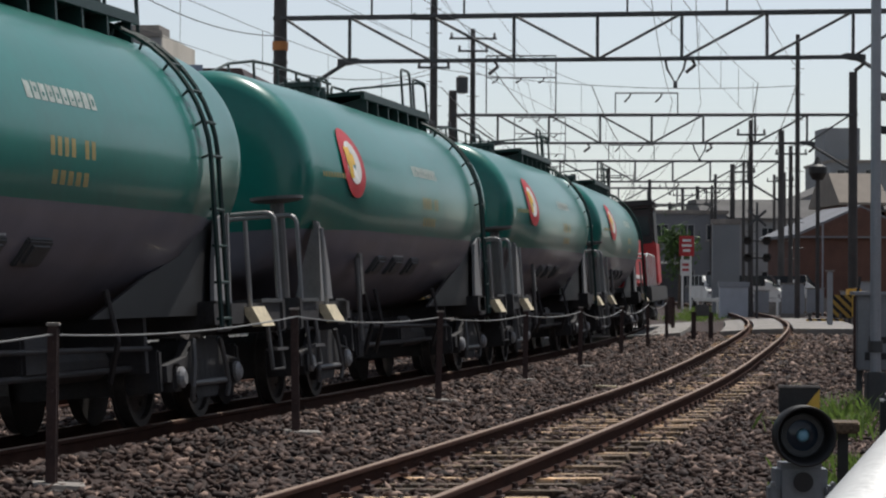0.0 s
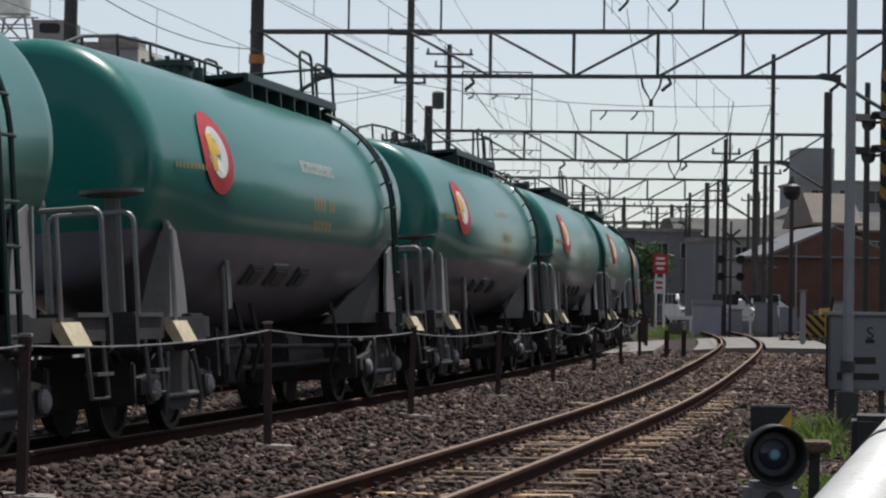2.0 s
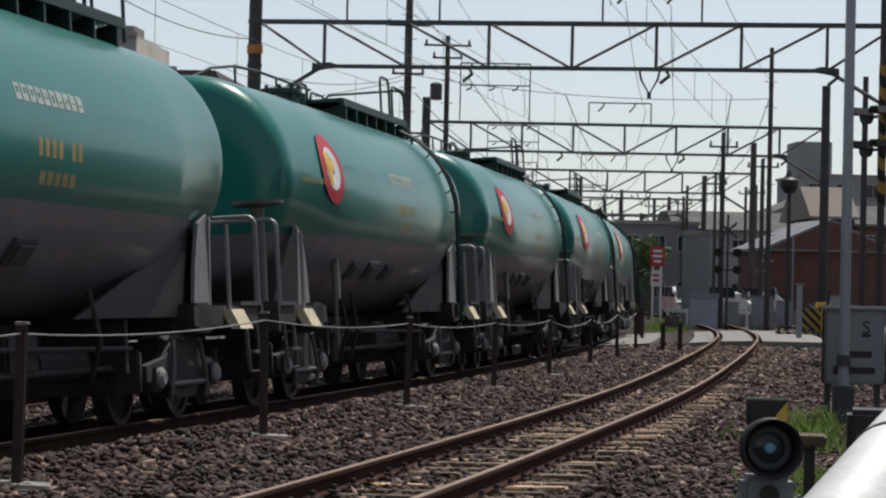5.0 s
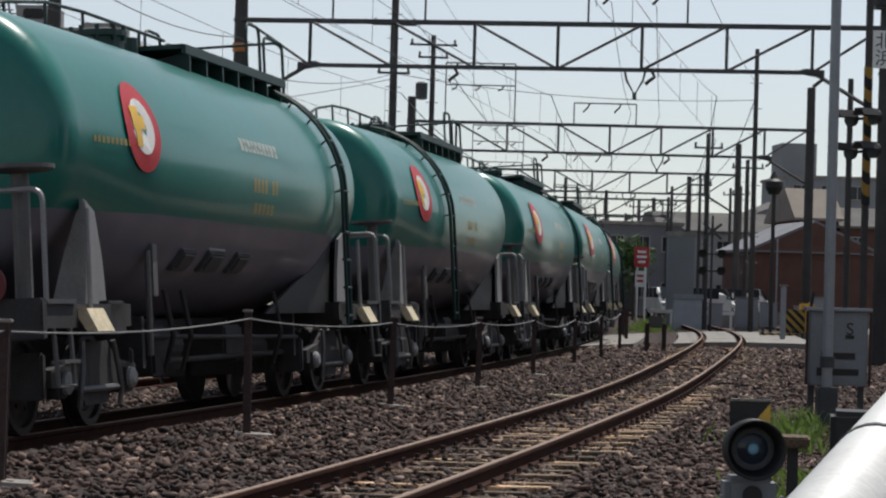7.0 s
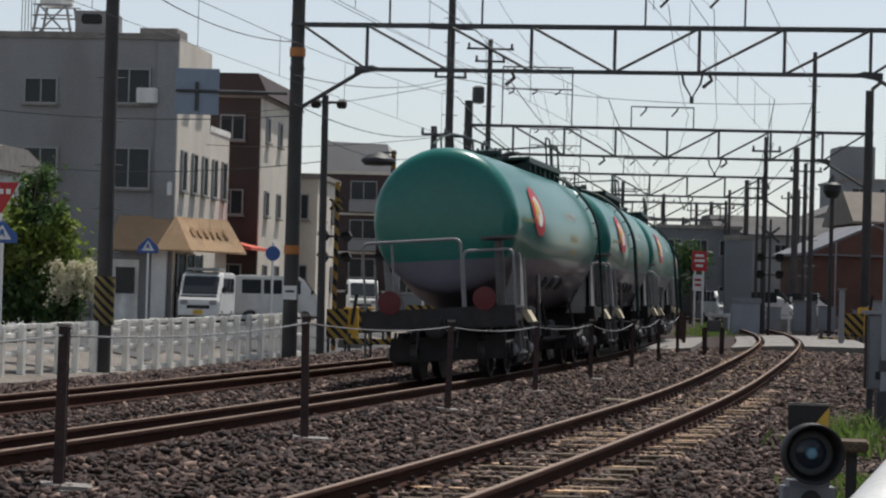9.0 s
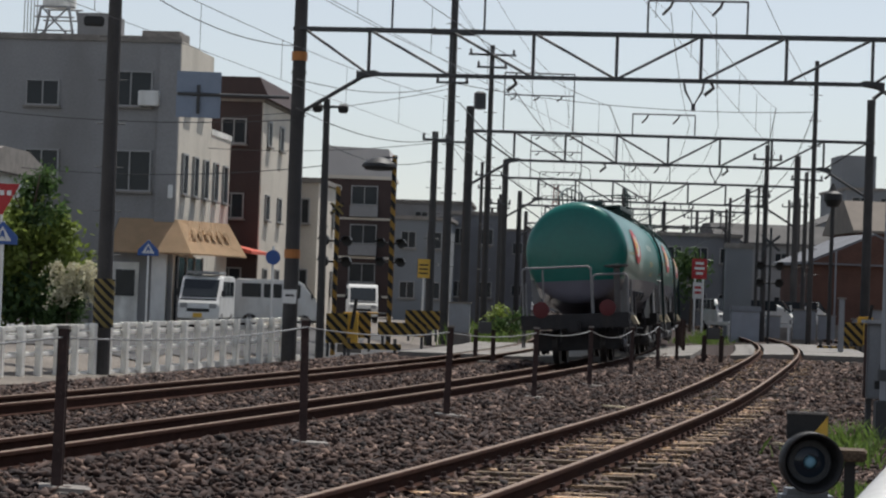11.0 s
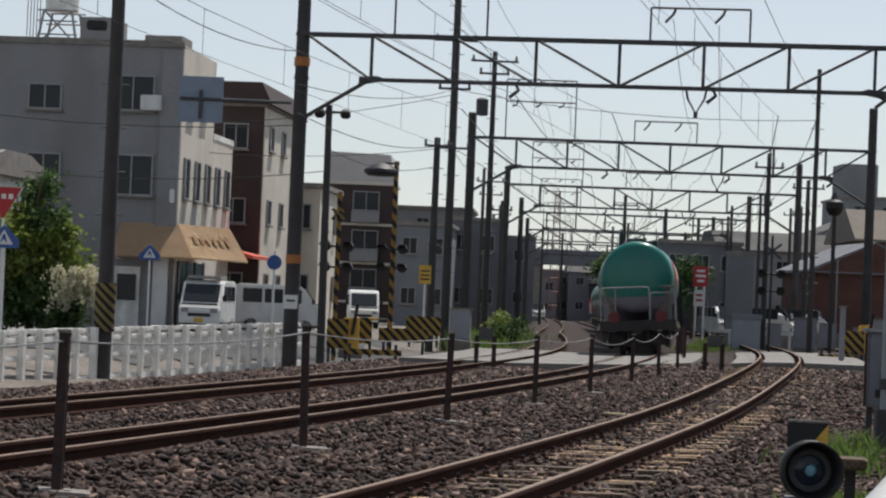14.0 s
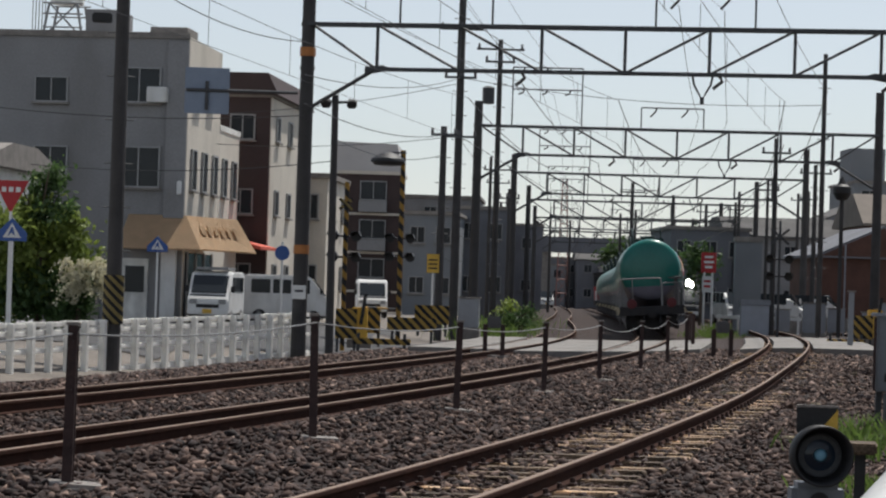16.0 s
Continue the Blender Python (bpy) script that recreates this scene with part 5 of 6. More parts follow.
def build_corner_house():
    h = thing("corner_building", "grey plastered three-storey building with a shop awning", "building", pose(-9.45, 88.0, 0, 0, 0, -6))
    part("wall", box(B(), (-5.0, 3.0, 5.2), (10.0, 6.0, 10.4)), M_PLASTER, h, "grey plaster front")
    part("side_wing", box(B(), (-4.4, 8.0, 3.75), (8.9, 4.0, 7.5)), M_CREAM, h, "cream side wing")
    # sun on this side is put into a paler facing than the front
    part("side_facing", box(B(), (0.02, 3.0, 5.2), (0.05, 6.0, 10.38)), M_CREAM, h, "side wall, paler for the sun on it")
    part("parapet", box(B(), (-5.0, 0.02, 10.42), (10.1, 0.2, 0.22)), M_CONC_DK, h)
    part("wing_parapet", box(B(), (-0.02, 8.0, 7.52), (0.2, 4.1, 0.22)), M_CONC, h)
    part("pilaster", box(B(), (-0.35, -0.06, 6.9), (0.75, 0.14, 6.6)), M_PLASTER, h)
    for x, z, w, hh in ((-1.78, 8.60, 1.55, 1.25), (-5.05, 8.38, 1.2, 0.9), (-1.72, 5.62, 1.55, 1.45), (-5.0, 5.8, 1.25, 1.0), (-8.0, 8.4, 1.2, 0.9), (-8.0, 5.8, 1.25, 1.0)):
        window(h, (x, 0, z), w, hh)
    for k in range(5):
        window(h, (0.06 if k < 3 else 0.06, 1.1 + 1.95 * k, 5.6), 0.8, 1.45, 90, 1)
    for k in range(2):
        window(h, (0.06, 1.6 + 2.4 * k, 8.7), 1.0, 1.0, 90, 2)
    part("air_conditioner", box(B(), (-1.05, -0.25, 8.25), (0.75, 0.3, 0.55), bevel=0.03), M_WHITE, h, "white air conditioner box")
    part("duct", box(B(), (-0.15, -0.15, 4.9), (0.18, 0.14, 0.5), bevel=0.03), M_WHITE, h)
    # awning: sloping canvas on the front and round the corner
    bm = B()
    a = [(-2.0, -0.05, 3.9), (0.12, -0.05, 3.9), (1.3, 3.6, 3.9)]
    b = [(-2.2, -0.95, 2.69), (0.86, -0.95, 2.69), (2.05, 3.6, 2.69)]
    va, vb = [bm.verts.new(p) for p in a], [bm.verts.new(p) for p in b]
    vc = [bm.verts.new((p[0], p[1], p[2] - 0.06)) for p in b]
    back = [bm.verts.new((-2.2, 0.0, 2.69)), bm.verts.new((0.0, 3.6, 3.9)), bm.verts.new((0.0, 3.6, 2.69))]
    for k in range(2):
        bm.faces.new((va[k], vb[k], vb[k + 1], va[k + 1]))
        bm.faces.new((vb[k], vc[k], vc[k + 1], vb[k + 1]))
    bm.faces.new((va[0], back[0], vb[0]))
    bm.faces.new((va[1], va[2], back[1]))
    bm.faces.new((va[2], vb[2], back[2], back[1]))
    bmesh.ops.solidify(bm, geom=bm.faces[:], thickness=0.04)
    bmesh.ops.recalc_face_normals(bm, faces=bm.faces[:])
    aw = part("awning", bm, M_AWNING, h, "tan canvas shop awning")
    ta, tb, ba, bb = Vector(a[1]), Vector(a[2]), Vector(b[1]), Vector(b[2])
    up = (tb - ta).cross(ba - ta).normalized()
    up = up if up.x > 0 else -up
    for k in range(6):
        bm = B()
        f0, f1 = 0.14 + 0.12 * k, 0.22 + 0.12 * k
        bm.faces.new([bm.verts.new(ta.lerp(tb, f).lerp(ba.lerp(bb, f), g) + up * 0.05) for f, g in ((f0, 0.32), (f1, 0.32), (f1, 0.58), (f0, 0.58))])
        bmesh.ops.solidify(bm, geom=bm.faces[:], thickness=0.012)
        part("lettering", bm, M_AWNING_MARK, aw)
    part("door", box(B(), (-1.7, -0.04, 1.15), (0.95, 0.08, 2.3), bevel=0.01), M_CONC, h, "pale shop door")
    part("door_pane", box(B(), (-1.7, -0.10, 1.55), (0.7, 0.05, 0.95)), M_PANE, h)
    part("pillar", box(B(), (-0.45, -0.10, 1.4), (0.55, 0.2, 2.8)), M_WHITE, h, "white corner pillar")
    part("shop_front", box(B(), (0.06, 2.6, 1.3), (0.08, 4.6, 2.5)), M_PANE, h, "dark shop front")
    for y in (0.4, 1.9, 3.4, 4.9):
        part("shop_mullion", box(B(), (0.10, y, 1.3), (0.10, 0.10, 2.6)), M_FRAME, h)
    part("base_wall", box(B(), (-6.5, -0.05, 0.45), (7.0, 0.1, 0.9)), M_CONC_DK, h)
    # roof: stair house, water tank on legs
    part("stair_house", box(B(), (-3.6, 2.5, 10.95), (1.3, 2.0, 1.1)), M_PLASTER, h)
    part("roof_box", box(B(), (-1.0, 2.0, 10.6), (1.4, 1.8, 0.5)), M_CONC_DK, h)
    tk = part("water_tank", lathe(B(), [(0.1, 0), (0.62, 0.02), (0.62, 1.1), (0.3, 1.3), (0.05, 1.35)], 24, pose(-5.1, 2.0, 11.7)), M_CONC, h, "pale round water tank")
    for sx in (-0.75, 0.75):
        for sy in (-0.6, 0.6):
            part("tank_leg", rod(B(), (-5.1 + sx, 2 + sy, 10.4), (-5.1 + sx * 0.7, 2 + sy, 11.7), 0.05, seg=6), M_FRAME, h)
        part("tank_brace", rod(B(), (-5.1 + sx, 1.4, 10.4), (-5.1 - sx * 0.7, 1.4, 11.7), 0.035, seg=6), M_FRAME, h)
        for z in (10.8, 11.3, 11.7):
            part("tank_crossbar", rod(B(), (-5.85, 2 + sx * 0.8, z), (-4.35, 2 + sx * 0.8, z), 0.03, seg=6), M_FRAME, h)
    for k in range(5):
        part("roof_pipe", rod(B(), (-6.3 + 0.12 * k, 1.6, 10.4), (-6.3 + 0.12 * k, 1.6, 12.4), 0.02, seg=5), M_FRAME, h)


build_corner_house()


def simple_house(x, y, z, w, d, hh, wall, label, yaw=-5, cols=0, rows=0, side=None, roof="flat", roof_mat=None, win=(0.9, 1.0), side_cols=0, overhang=0.15, ridge=1.2):
    h = thing("building", label, "building", pose(x, y, z, 0, 0, yaw), group="buildings along the line")
    part("wall", box(B(), (w / 2, d / 2, hh / 2 - 0.2), (w, d, hh + 0.4)), wall, h)
    if side:
        part("side_wall", box(B(), (w + 0.02, d / 2, hh / 2), (0.06, d - 0.02, hh - 0.02)), side, h)
    if roof == "flat":
        part("roof", box(B(), (w / 2, d / 2, hh + 0.12), (w + overhang * 2, d + overhang * 2, 0.24), bevel=0.02), roof_mat or M_CONC_DK, h)
    else:
        o = overhang + 0.25
        part("roof", prism(B(), [(-o, hh - 0.05), (w / 2, hh + ridge), (w + o, hh - 0.05), (w + o, hh - 0.2), (-o, hh - 0.2)], -o, d + o), roof_mat or M_ROOF, h, "pitched roof") if roof == "gable" else \
            part("roof", prism(B(), [(-o, hh - 0.05), (d * 0.32, hh + ridge), (d * 0.68, hh + ridge), (d + o, hh - 0.05), (d + o, hh - 0.2), (-o, hh - 0.2)], -o, w + o, "x"), roof_mat or M_ROOF, h, "pitched roof")
    if roof == "gable":
        part("gable_wall", prism(B(), [(-o + 0.25, hh - 0.1), (w / 2, hh + ridge - 0.12), (w + o - 0.25, hh - 0.1)], -o - 0.012, -o + 0.05), wall, h)
    for i in range(cols):
        for j in range(rows):
            window(h, (w * (i + 0.5) / cols, 0, hh * (j + 0.6) / rows), win[0], win[1], 0, 2)
    for i in range(side_cols):
        for j in range(rows):
            window(h, (w + 0.05, d * (i + 0.5) / side_cols, hh * (j + 0.6) / rows), win[0] * 0.8, win[1], 90, 1)
    return h


simple_house(-16.4, 66, 0, 3.7, 7, 4.7, M_WHITE, "white rendered house at the street corner", -6, 0, 0, roof="ridge", roof_mat=M_CONC_DK, ridge=0.5)
b2 = simple_house(-9.55, 100, 0, 2.3, 9, 9.2, M_BROWN, "brown tiled apartment house with a pale flank", -6, 1, 3, side=M_CREAM, side_cols=3, win=(1.0, 1.0))
part("crown", prism(B(), [(-0.35, 9.3), (0.1, 10.2), (2.2, 10.2), (2.65, 9.3)], -0.3, 9.2), M_BROWN, b2, "brown sloping parapet")
part("red_awning", prism(B(), [(1.3, 3.35), (2.8, 3.0), (2.8, 2.88), (1.3, 3.0)], -4.0, 0.0), M_AWNING_RED, b2, "red canvas awning")
simple_house(-8.3, 110, 0, 3.0, 7, 6.4, M_CREAM, "pale rendered two-storey house", -5, 2, 2, side_cols=2, win=(0.7, 1.1))
b4 = simple_house(-7.5, 165, 0, 4.5, 6, 9.3, M_BROWN, "dark brown apartment house under a pale upper storey", -2, 0, 0, roof_mat=M_CREAM, overhang=0.12)
part("upper_storey", prism(B(), [(-0.1, 9.5), (-0.1, 11.5), (4.2, 11.4), (4.55, 9.5)], -0.1, 6.0), M_UPPER, b4, "pale grey windowless upper storey")
for j in range(3):
    window(b4, (2.65, 0, 2.95 + 2.63 * j), 1.75, 1.25, 0, 2)
    window(b4, (0.55, 0, 2.95 + 2.63 * j), 0.8, 1.25, 0, 1)
    part("balcony", box(B(), (2.65, -0.3, 1.85 + 2.63 * j), (1.9, 0.5, 0.75), bevel=0.02), M_PLASTER, b4, "grey balcony front")
    part("floor_band", box(B(), (2.25, -0.06, 1.35 + 2.63 * j), (4.5, 0.1, 0.16)), M_CREAM, b4, "pale floor band")
simple_house(-2.4, 150, 0, 3.2, 9, 6.2, M_BLUEGREY, "grey two-storey house beyond the crossing", -4, 2, 2)
simple_house(0.8, 158, 0, 3.4, 9, 6.9, M_DARKWALL, "dark grey house behind the poles", -3, 2, 2)
simple_house(-4.5, 175, 0, 7, 9, 8.2, M_PLASTER, "grey block behind the apartment house", -3, 3, 3)
simple_house(3.4, 230, 0, 6.0, 9, 8.0, M_DARKWALL, "far dark house close by the line", 0, 2, 2)
simple_house(13.25, 110, 0.15, 1.2, 0.9, 4.0, M_BLUEGREY, "tall grey equipment cabin beside the track", -3, roof_mat=M_CONC_DK, overhang=0.05)
simple_house(12.35, 100, 0.15, 1.25, 0.8, 1.15, M_PALE_WALL, "low pale equipment cabinet beside the track", -3, roof_mat=M_PALE_POLE, overhang=0.04)
simple_house(15.0, 160, 0, 5.2, 9, 6.1, M_DARKWALL, "dark two-storey house beside the line", 3, 3, 2)
simple_house(20.6, 132, 0.2, 6.6, 8, 4.0, M_BRICK, "red-brown warehouse with a dark gabled roof", 4, 0, 0, roof="gable", roof_mat=M_DARKWALL, ridge=1.6, win=(0.8, 0.7))
simple_house(28.9, 151, 0, 7, 9, 6.2, M_BRICK, "brown house with a grey tiled roof", 2, 3, 2, roof="ridge", roof_mat=M_ROOF, ridge=1.2)
simple_house(26.2, 150, 0, 2.3, 9, 6.6, M_BRICK, "narrow brown house with a pale sheet roof", 2, 1, 2, roof="ridge", roof_mat=M_PALE_ROOF, ridge=1.9)
simple_house(21.0, 178, 0, 9, 9, 6.4, M_PLASTER, "grey house with a grey tiled roof", 3, 3, 2, roof="ridge", roof_mat=M_ROOF, ridge=1.4)
simple_house(30.0, 190, 0, 7, 9, 8.2, M_DARKWALL, "dark gabled house on the skyline", 3, 3, 2, roof="gable", ridge=1.6)
hb = simple_house(37.2, 220, 0, 13, 12, 12.6, M_BLUEGREY, "blue-grey office block on the skyline", 2, 5, 4, win=(1.5, 1.2))
part("roof_house", box(B(), (1.6, 5, 14.2), (3.2, 5, 3.4)), M_BLUEGREY, hb)
rng = random.Random(21)
for k in range(16):
    x = 14 + 3.1 * k if k > 5 else 6.0 + 4.4 * k
    simple_house(x + rng.uniform(-1, 1), (330 if k < 9 else 270) + rng.uniform(0, 50), 0, rng.uniform(5, 9), 9, rng.uniform(5.5, 7.5) if k < 9 else rng.uniform(5.5, 9.5), rng.choice([M_BLUEGREY, M_DARKWALL, M_PLASTER, M_DARKWALL]), "distant town house on the skyline", 0, 3, 2, roof=rng.choice(["flat", "ridge"]), win=(1.1, 1.1))
for k in range(9):
    x = -34 + 4.2 * k
    simple_house(x, 200 + rng.uniform(0, 40), 0, rng.uniform(5, 8), 9, rng.uniform(6, 9), rng.choice([M_BLUEGREY, M_DARKWALL, M_PLASTER]), "distant town house behind the street", 0, 2, 2, win=(1.1, 1.1))


# plain houses added out of view beside and behind the camera, mirrored in the tanks
for x_, y_, w_, h_, m_ in ((13.5, -30, 9, 6.5, M_PLASTER), (14.0, -12, 9, 6.0, M_DARKWALL), (15.0, 6, 8, 7.0, M_BRICK), (16.0, 28, 9, 6.4, M_PLASTER), (18.0, 41, 8, 7.6, M_DARKWALL),
                           (20.5, 54, 9, 6.2, M_BRICK), (23.0, 67, 8, 8.0, M_PLASTER), (26.0, 80, 9, 6.8, M_DARKWALL), (29.5, 94, 9, 7.6, M_BRICK)):
    simple_house(x_, y_, 0, w_, 11.5, h_, m_, "plain house added out of view for the tank reflections", -10)


def build_footbridge():
    f = thing("overbridge", "dark grey girder bridge crossing the tracks far off", "bridge", pose(8, 270, 0))
    part("deck", box(B(), (15, 0, 7.2), (60, 3.0, 1.7)), M_DARKWALL, f)
    part("top_girder", box(B(), (15, -1.5, 9.0), (60, 0.2, 0.15)), M_DARKWALL, f)
    for k in range(24):
        part("parapet_post", rod(B(), (-7 + 2 * k, -1.5, 8.0), (-7 + 2 * k, -1.5, 9.0), 0.07, seg=6), M_DARKWALL, f)
    for x in (-6, 3.5, 20, 34):
        part("pier", box(B(), (x, 0, 3.0), (1.0, 2.0, 7.2)), M_CONC_DK, f)


build_footbridge()


def build_tower():
    t = thing("steel_tower", "distant red and white lattice tower", "tower", pose(17.3, 350, 0))
    bm = B()
    for s in (-1, 1):
        rod(bm, (s * 0.9, 0, 0), (s * 0.3, 0, 18.5), 0.09, seg=6)
    for k in range(9):
        w0, w1 = 0.9 - 0.066 * k, 0.9 - 0.066 * (k + 1)
        z = 2.0 * k
        rod(bm, (-w0, 0, z), (w1, 0, z + 1.94), 0.035, seg=5)
        rod(bm, (w0, 0, z), (-w1, 0, z + 1.94), 0.035, seg=5)
        rod(bm, (-w1, 0, z + 1.94), (w1, 0, z + 1.94), 0.09, seg=5)
    part("lattice", bm, M_TOWER, t)


build_tower()


# ---- vehicles ----
def build_van(x, y, z, yaw, label, length=3.3, width=1.48, height=1.88, cargo=False):
    v = thing("van", label, "van", pose(x, y, z, 0, 0, yaw), group="parked vans")
    # side outline: (along, height), nose at -y
    o = [(0, 0.35), (0, 0.85), (0.12, 1.0), (0.75, height - 0.06), (1.0, height), (length - 0.15, height), (length, height - 0.15), (length, 0.35)]
    bm = prism(B(), o, -width / 2, width / 2, "x")
    bmesh.ops.bevel(bm, geom=[e for e in bm.edges], offset=0.05, segments=2, affect="EDGES")
    part("body", bm, M_WHITE, v, "white panel body", False)
    ws = part("windscreen", box(B(), (0, 0.40, 1.42), (width - 0.22, 0.03, 0.78), pose(0, 0, 0, -37), bevel=0.01), M_VAN_GLASS, v)
    part("windscreen_frame", box(B(), (0, 0.0, 1.02), (width - 0.2, 0.06, 0.05)), M_BLK, ws)
    for s in (-1, 1):
        for u, l in ((0.98, 0.6), (1.72, 0.68), (2.52, 0.72)):
            part("side_window", box(B(), (s * (width / 2 + 0.002), u + 0.1, 1.42), (0.03, l, 0.52), bevel=0.02), M_VAN_GLASS, v)
        part("headlight", box(B(), (s * 0.52, -0.01, 0.80), (0.26, 0.06, 0.16), bevel=0.02), M_FRAME, v)
        part("mirror", box(B(), (s * (width / 2 + 0.10), 0.35, 1.25), (0.16, 0.08, 0.22), bevel=0.03), M_BLK, v)
        for u in (0.62, length - 0.65):
            wh = part("wheel", lathe(B(), [(0.05, -0.08), (0.27, -0.08), (0.28, -0.05), (0.28, 0.05), (0.27, 0.08), (0.05, 0.08)], 20, pose(s * (width / 2 - 0.08), u, 0.28, 0, 90)), M_TYRE, v)
            part("rim", lathe(B(), [(0.03, -0.01), (0.16, -0.01), (0.16, 0.01), (0.03, 0.012)], 16, pose(s * (width / 2 + 0.005), u, 0.28, 0, 90)), M_FRAME, wh)
    part("bumper", box(B(), (0, -0.03, 0.45), (width - 0.04, 0.12, 0.24), bevel=0.03), M_WHITE, v)
    part("grille", box(B(), (0, -0.03, 0.64), (0.8, 0.06, 0.12)), M_BLK, v)
    part("number_plate", box(B(), (0, -0.10, 0.46), (0.33, 0.02, 0.16)), M_YELLOW, v, "yellow plate")
    part("floor_pan", box(B(), (0, length / 2, 0.33), (width - 0.15, length - 0.2, 0.12)), M_BLK, v)
    if cargo:
        part("roof_rack", box(B(), (0, 1.4, height + 0.10), (width - 0.3, 1.6, 0.10), bevel=0.02), M_FRAME, v)
    return v


build_van(-8.27, 86.0, 0.03, -5, "white small van parked facing the crossing", cargo=True)
build_van(-4.25, 92.0, 0.03, 96, "white small van seen from its side", height=1.85)
build_van(-3.4, 120.0, 0.05, 4, "white van waiting on the far street", height=1.9)
build_van(15.8, 128.0, 0.2, 10, "white van parked beyond the crossing", height=1.7)
build_van(18.2, 122.0, 0.2, 75, "white car parked beside the warehouse", height=1.5)
build_van(20.5, 126.0, 0.2, 100, "pale car parked by the warehouse wall", height=1.5)
build_van(11.4, 262.0, 0.2, 10, "white car far down the line", height=1.5)

# a far lit lamp near the end; the vehicle and its turn are added
CAR = build_van(15.35, 150.0, 0.2, 178, "dark body added to carry and turn the distant lamp", height=2.6)
for ob in CAR.children:
    if ob.name.startswith("body"):
        ob.data.materials[0] = M_STEEL_DK
part("lamp_housing", lathe(B(), [(0.02, 0.3), (0.27, 0.3), (0.2, 0.0), (0.02, 0.0)], 20, pose(0, 0.45, 2.3, 90)), M_BLK, CAR, "black lamp housing")
part("lit_headlight", lathe(B(), [(0.02, 0.02), (0.26, 0.0), (0.28, 0.03), (0.02, 0.06)], 20, pose(0, 0.08, 2.3, 90)), M_LAMP_ON, CAR, "bright lit headlight")


# ---- plants ----
def leaf_cloud(name, centre, radii, n, size, mat, parent, seed, lumps=9):
    rng = np.random.default_rng(seed)
    lump = rng.normal(size=(lumps, 3))
    lump = lump / np.linalg.norm(lump, axis=1)[:, None] * rng.random((lumps, 1)) ** 0.4 * 0.75
    verts, faces = [], []
    for i in range(n):
        c = lump[rng.integers(lumps)] + rng.normal(size=3) * 0.20
        c = np.array(centre) + c * np.array(radii)
        d, e = rng.normal(size=3), rng.normal(size=3)
        d /= np.linalg.norm(d)
        e -= d * (e @ d)
        e /= np.linalg.norm(e)
        s = size * (0.6 + 0.8 * rng.random())
        k = len(verts)
        verts += [c - d * s, c + e * s * 0.45, c + d * s, c - e * s * 0.45]
        faces.append((k, k + 1, k + 2, k + 3))
    me = bpy.data.meshes.new(name)
    me.from_pydata([tuple(v) for v in verts], [], faces)
    me.materials.append(mat)
    ob = new(name, me)
    ob.parent = parent
    return ob


def build_tree(x, y, z, label, blobs, trunk_h, name="tree"):
    t = thing(name, label, name, pose(x, y, z))
    bm = rod(B(), (0, 0, -0.1), (0.05, 0, trunk_h), 0.10, 0.05, 8)
    for k in range(5):
        a = k * 1.3
        rod(bm, (0.03, 0, trunk_h * (0.5 + 0.1 * k)), (0.6 * math.cos(a), 0.6 * math.sin(a), trunk_h * (0.75 + 0.12 * k)), 0.04, 0.015, 6)
    part("trunk", bm, M_TRUNK, t)
    for i, (c, r, n, s, m) in enumerate(blobs):
        leaf_cloud("crown", c, r, n, s, m, t, i + int(abs(x * 10)))
    return t


build_tree(-10.4, 62.5, 0.0, "leafy green garden tree behind the fence", [((0, 0, 2.0), (1.5, 1.0, 1.5), 6500, 0.10, M_LEAF), ((0.3, 0, 3.5), (0.9, 0.8, 1.0), 1300, 0.09, M_LEAF_DK), ((-0.6, 0, 1.2), (1.2, 0.9, 1.1), 3000, 0.10, M_LEAF), ((0.5, 0.1, 2.9), (0.75, 0.6, 0.35), 900, 0.09, M_LEAF), ((0.1, -0.3, 0.9), (1.5, 0.9, 0.9), 3200, 0.10, M_LEAF_DK), ((-0.9, 0, 2.4), (0.9, 0.7, 1.0), 1800, 0.10, M_LEAF)], 3.4)
def build_blossom_bush(x, y, z):
    """Arching sprays that carry small cream flowers on their outer half."""
    b = thing("bush", "arching bush covered in cream blossom sprays", "bush", pose(x, y, z))
    part("stem", rod(B(), (0, 0, -0.1), (0.02, 0, 0.7), 0.09, 0.05, 8), M_TRUNK, b)
    leaf_cloud("foliage", (0, 0.1, 0.95), (0.85, 0.7, 0.8), 2600, 0.075, M_LEAF_DK, b, 77)
    rng = np.random.default_rng(19)
    verts, faces = [], []
    for i in range(120):
        w, up = rng.uniform(-2.6, 0.7), rng.uniform(0.25, 1.0)
        out, top = rng.uniform(0.45, 1.0), 0.9 + 1.15 * up
        dx, dy = math.cos(w) * out, math.sin(w) * out * 0.8
        for k in range(34):
            f = 0.42 + 0.58 * rng.random()
            c = np.array((0.12 + dx * f * 1.05, dy * f, 0.7 + (top - 0.7) * math.sin(f * 2.1) / math.sin(1.4) - 0.35 * f ** 4)) + rng.normal(size=3) * 0.03
            d, e = rng.normal(size=3), rng.normal(size=3)
            d /= np.linalg.norm(d)
            e -= d * (e @ d)
            e /= np.linalg.norm(e)
            t = 0.036 * (0.6 + 0.8 * rng.random())
            n = len(verts)
            verts += [tuple(c - d * t), tuple(c + e * t * 0.7), tuple(c + d * t), tuple(c - e * t * 0.7)]
            faces.append((n, n + 1, n + 2, n + 3))
    me = bpy.data.meshes.new("blossom")
    me.from_pydata(verts, [], faces)
    me.materials.append(M_BLOSSOM)
    ob = new("blossom", me)
    ob.parent = b
    return b


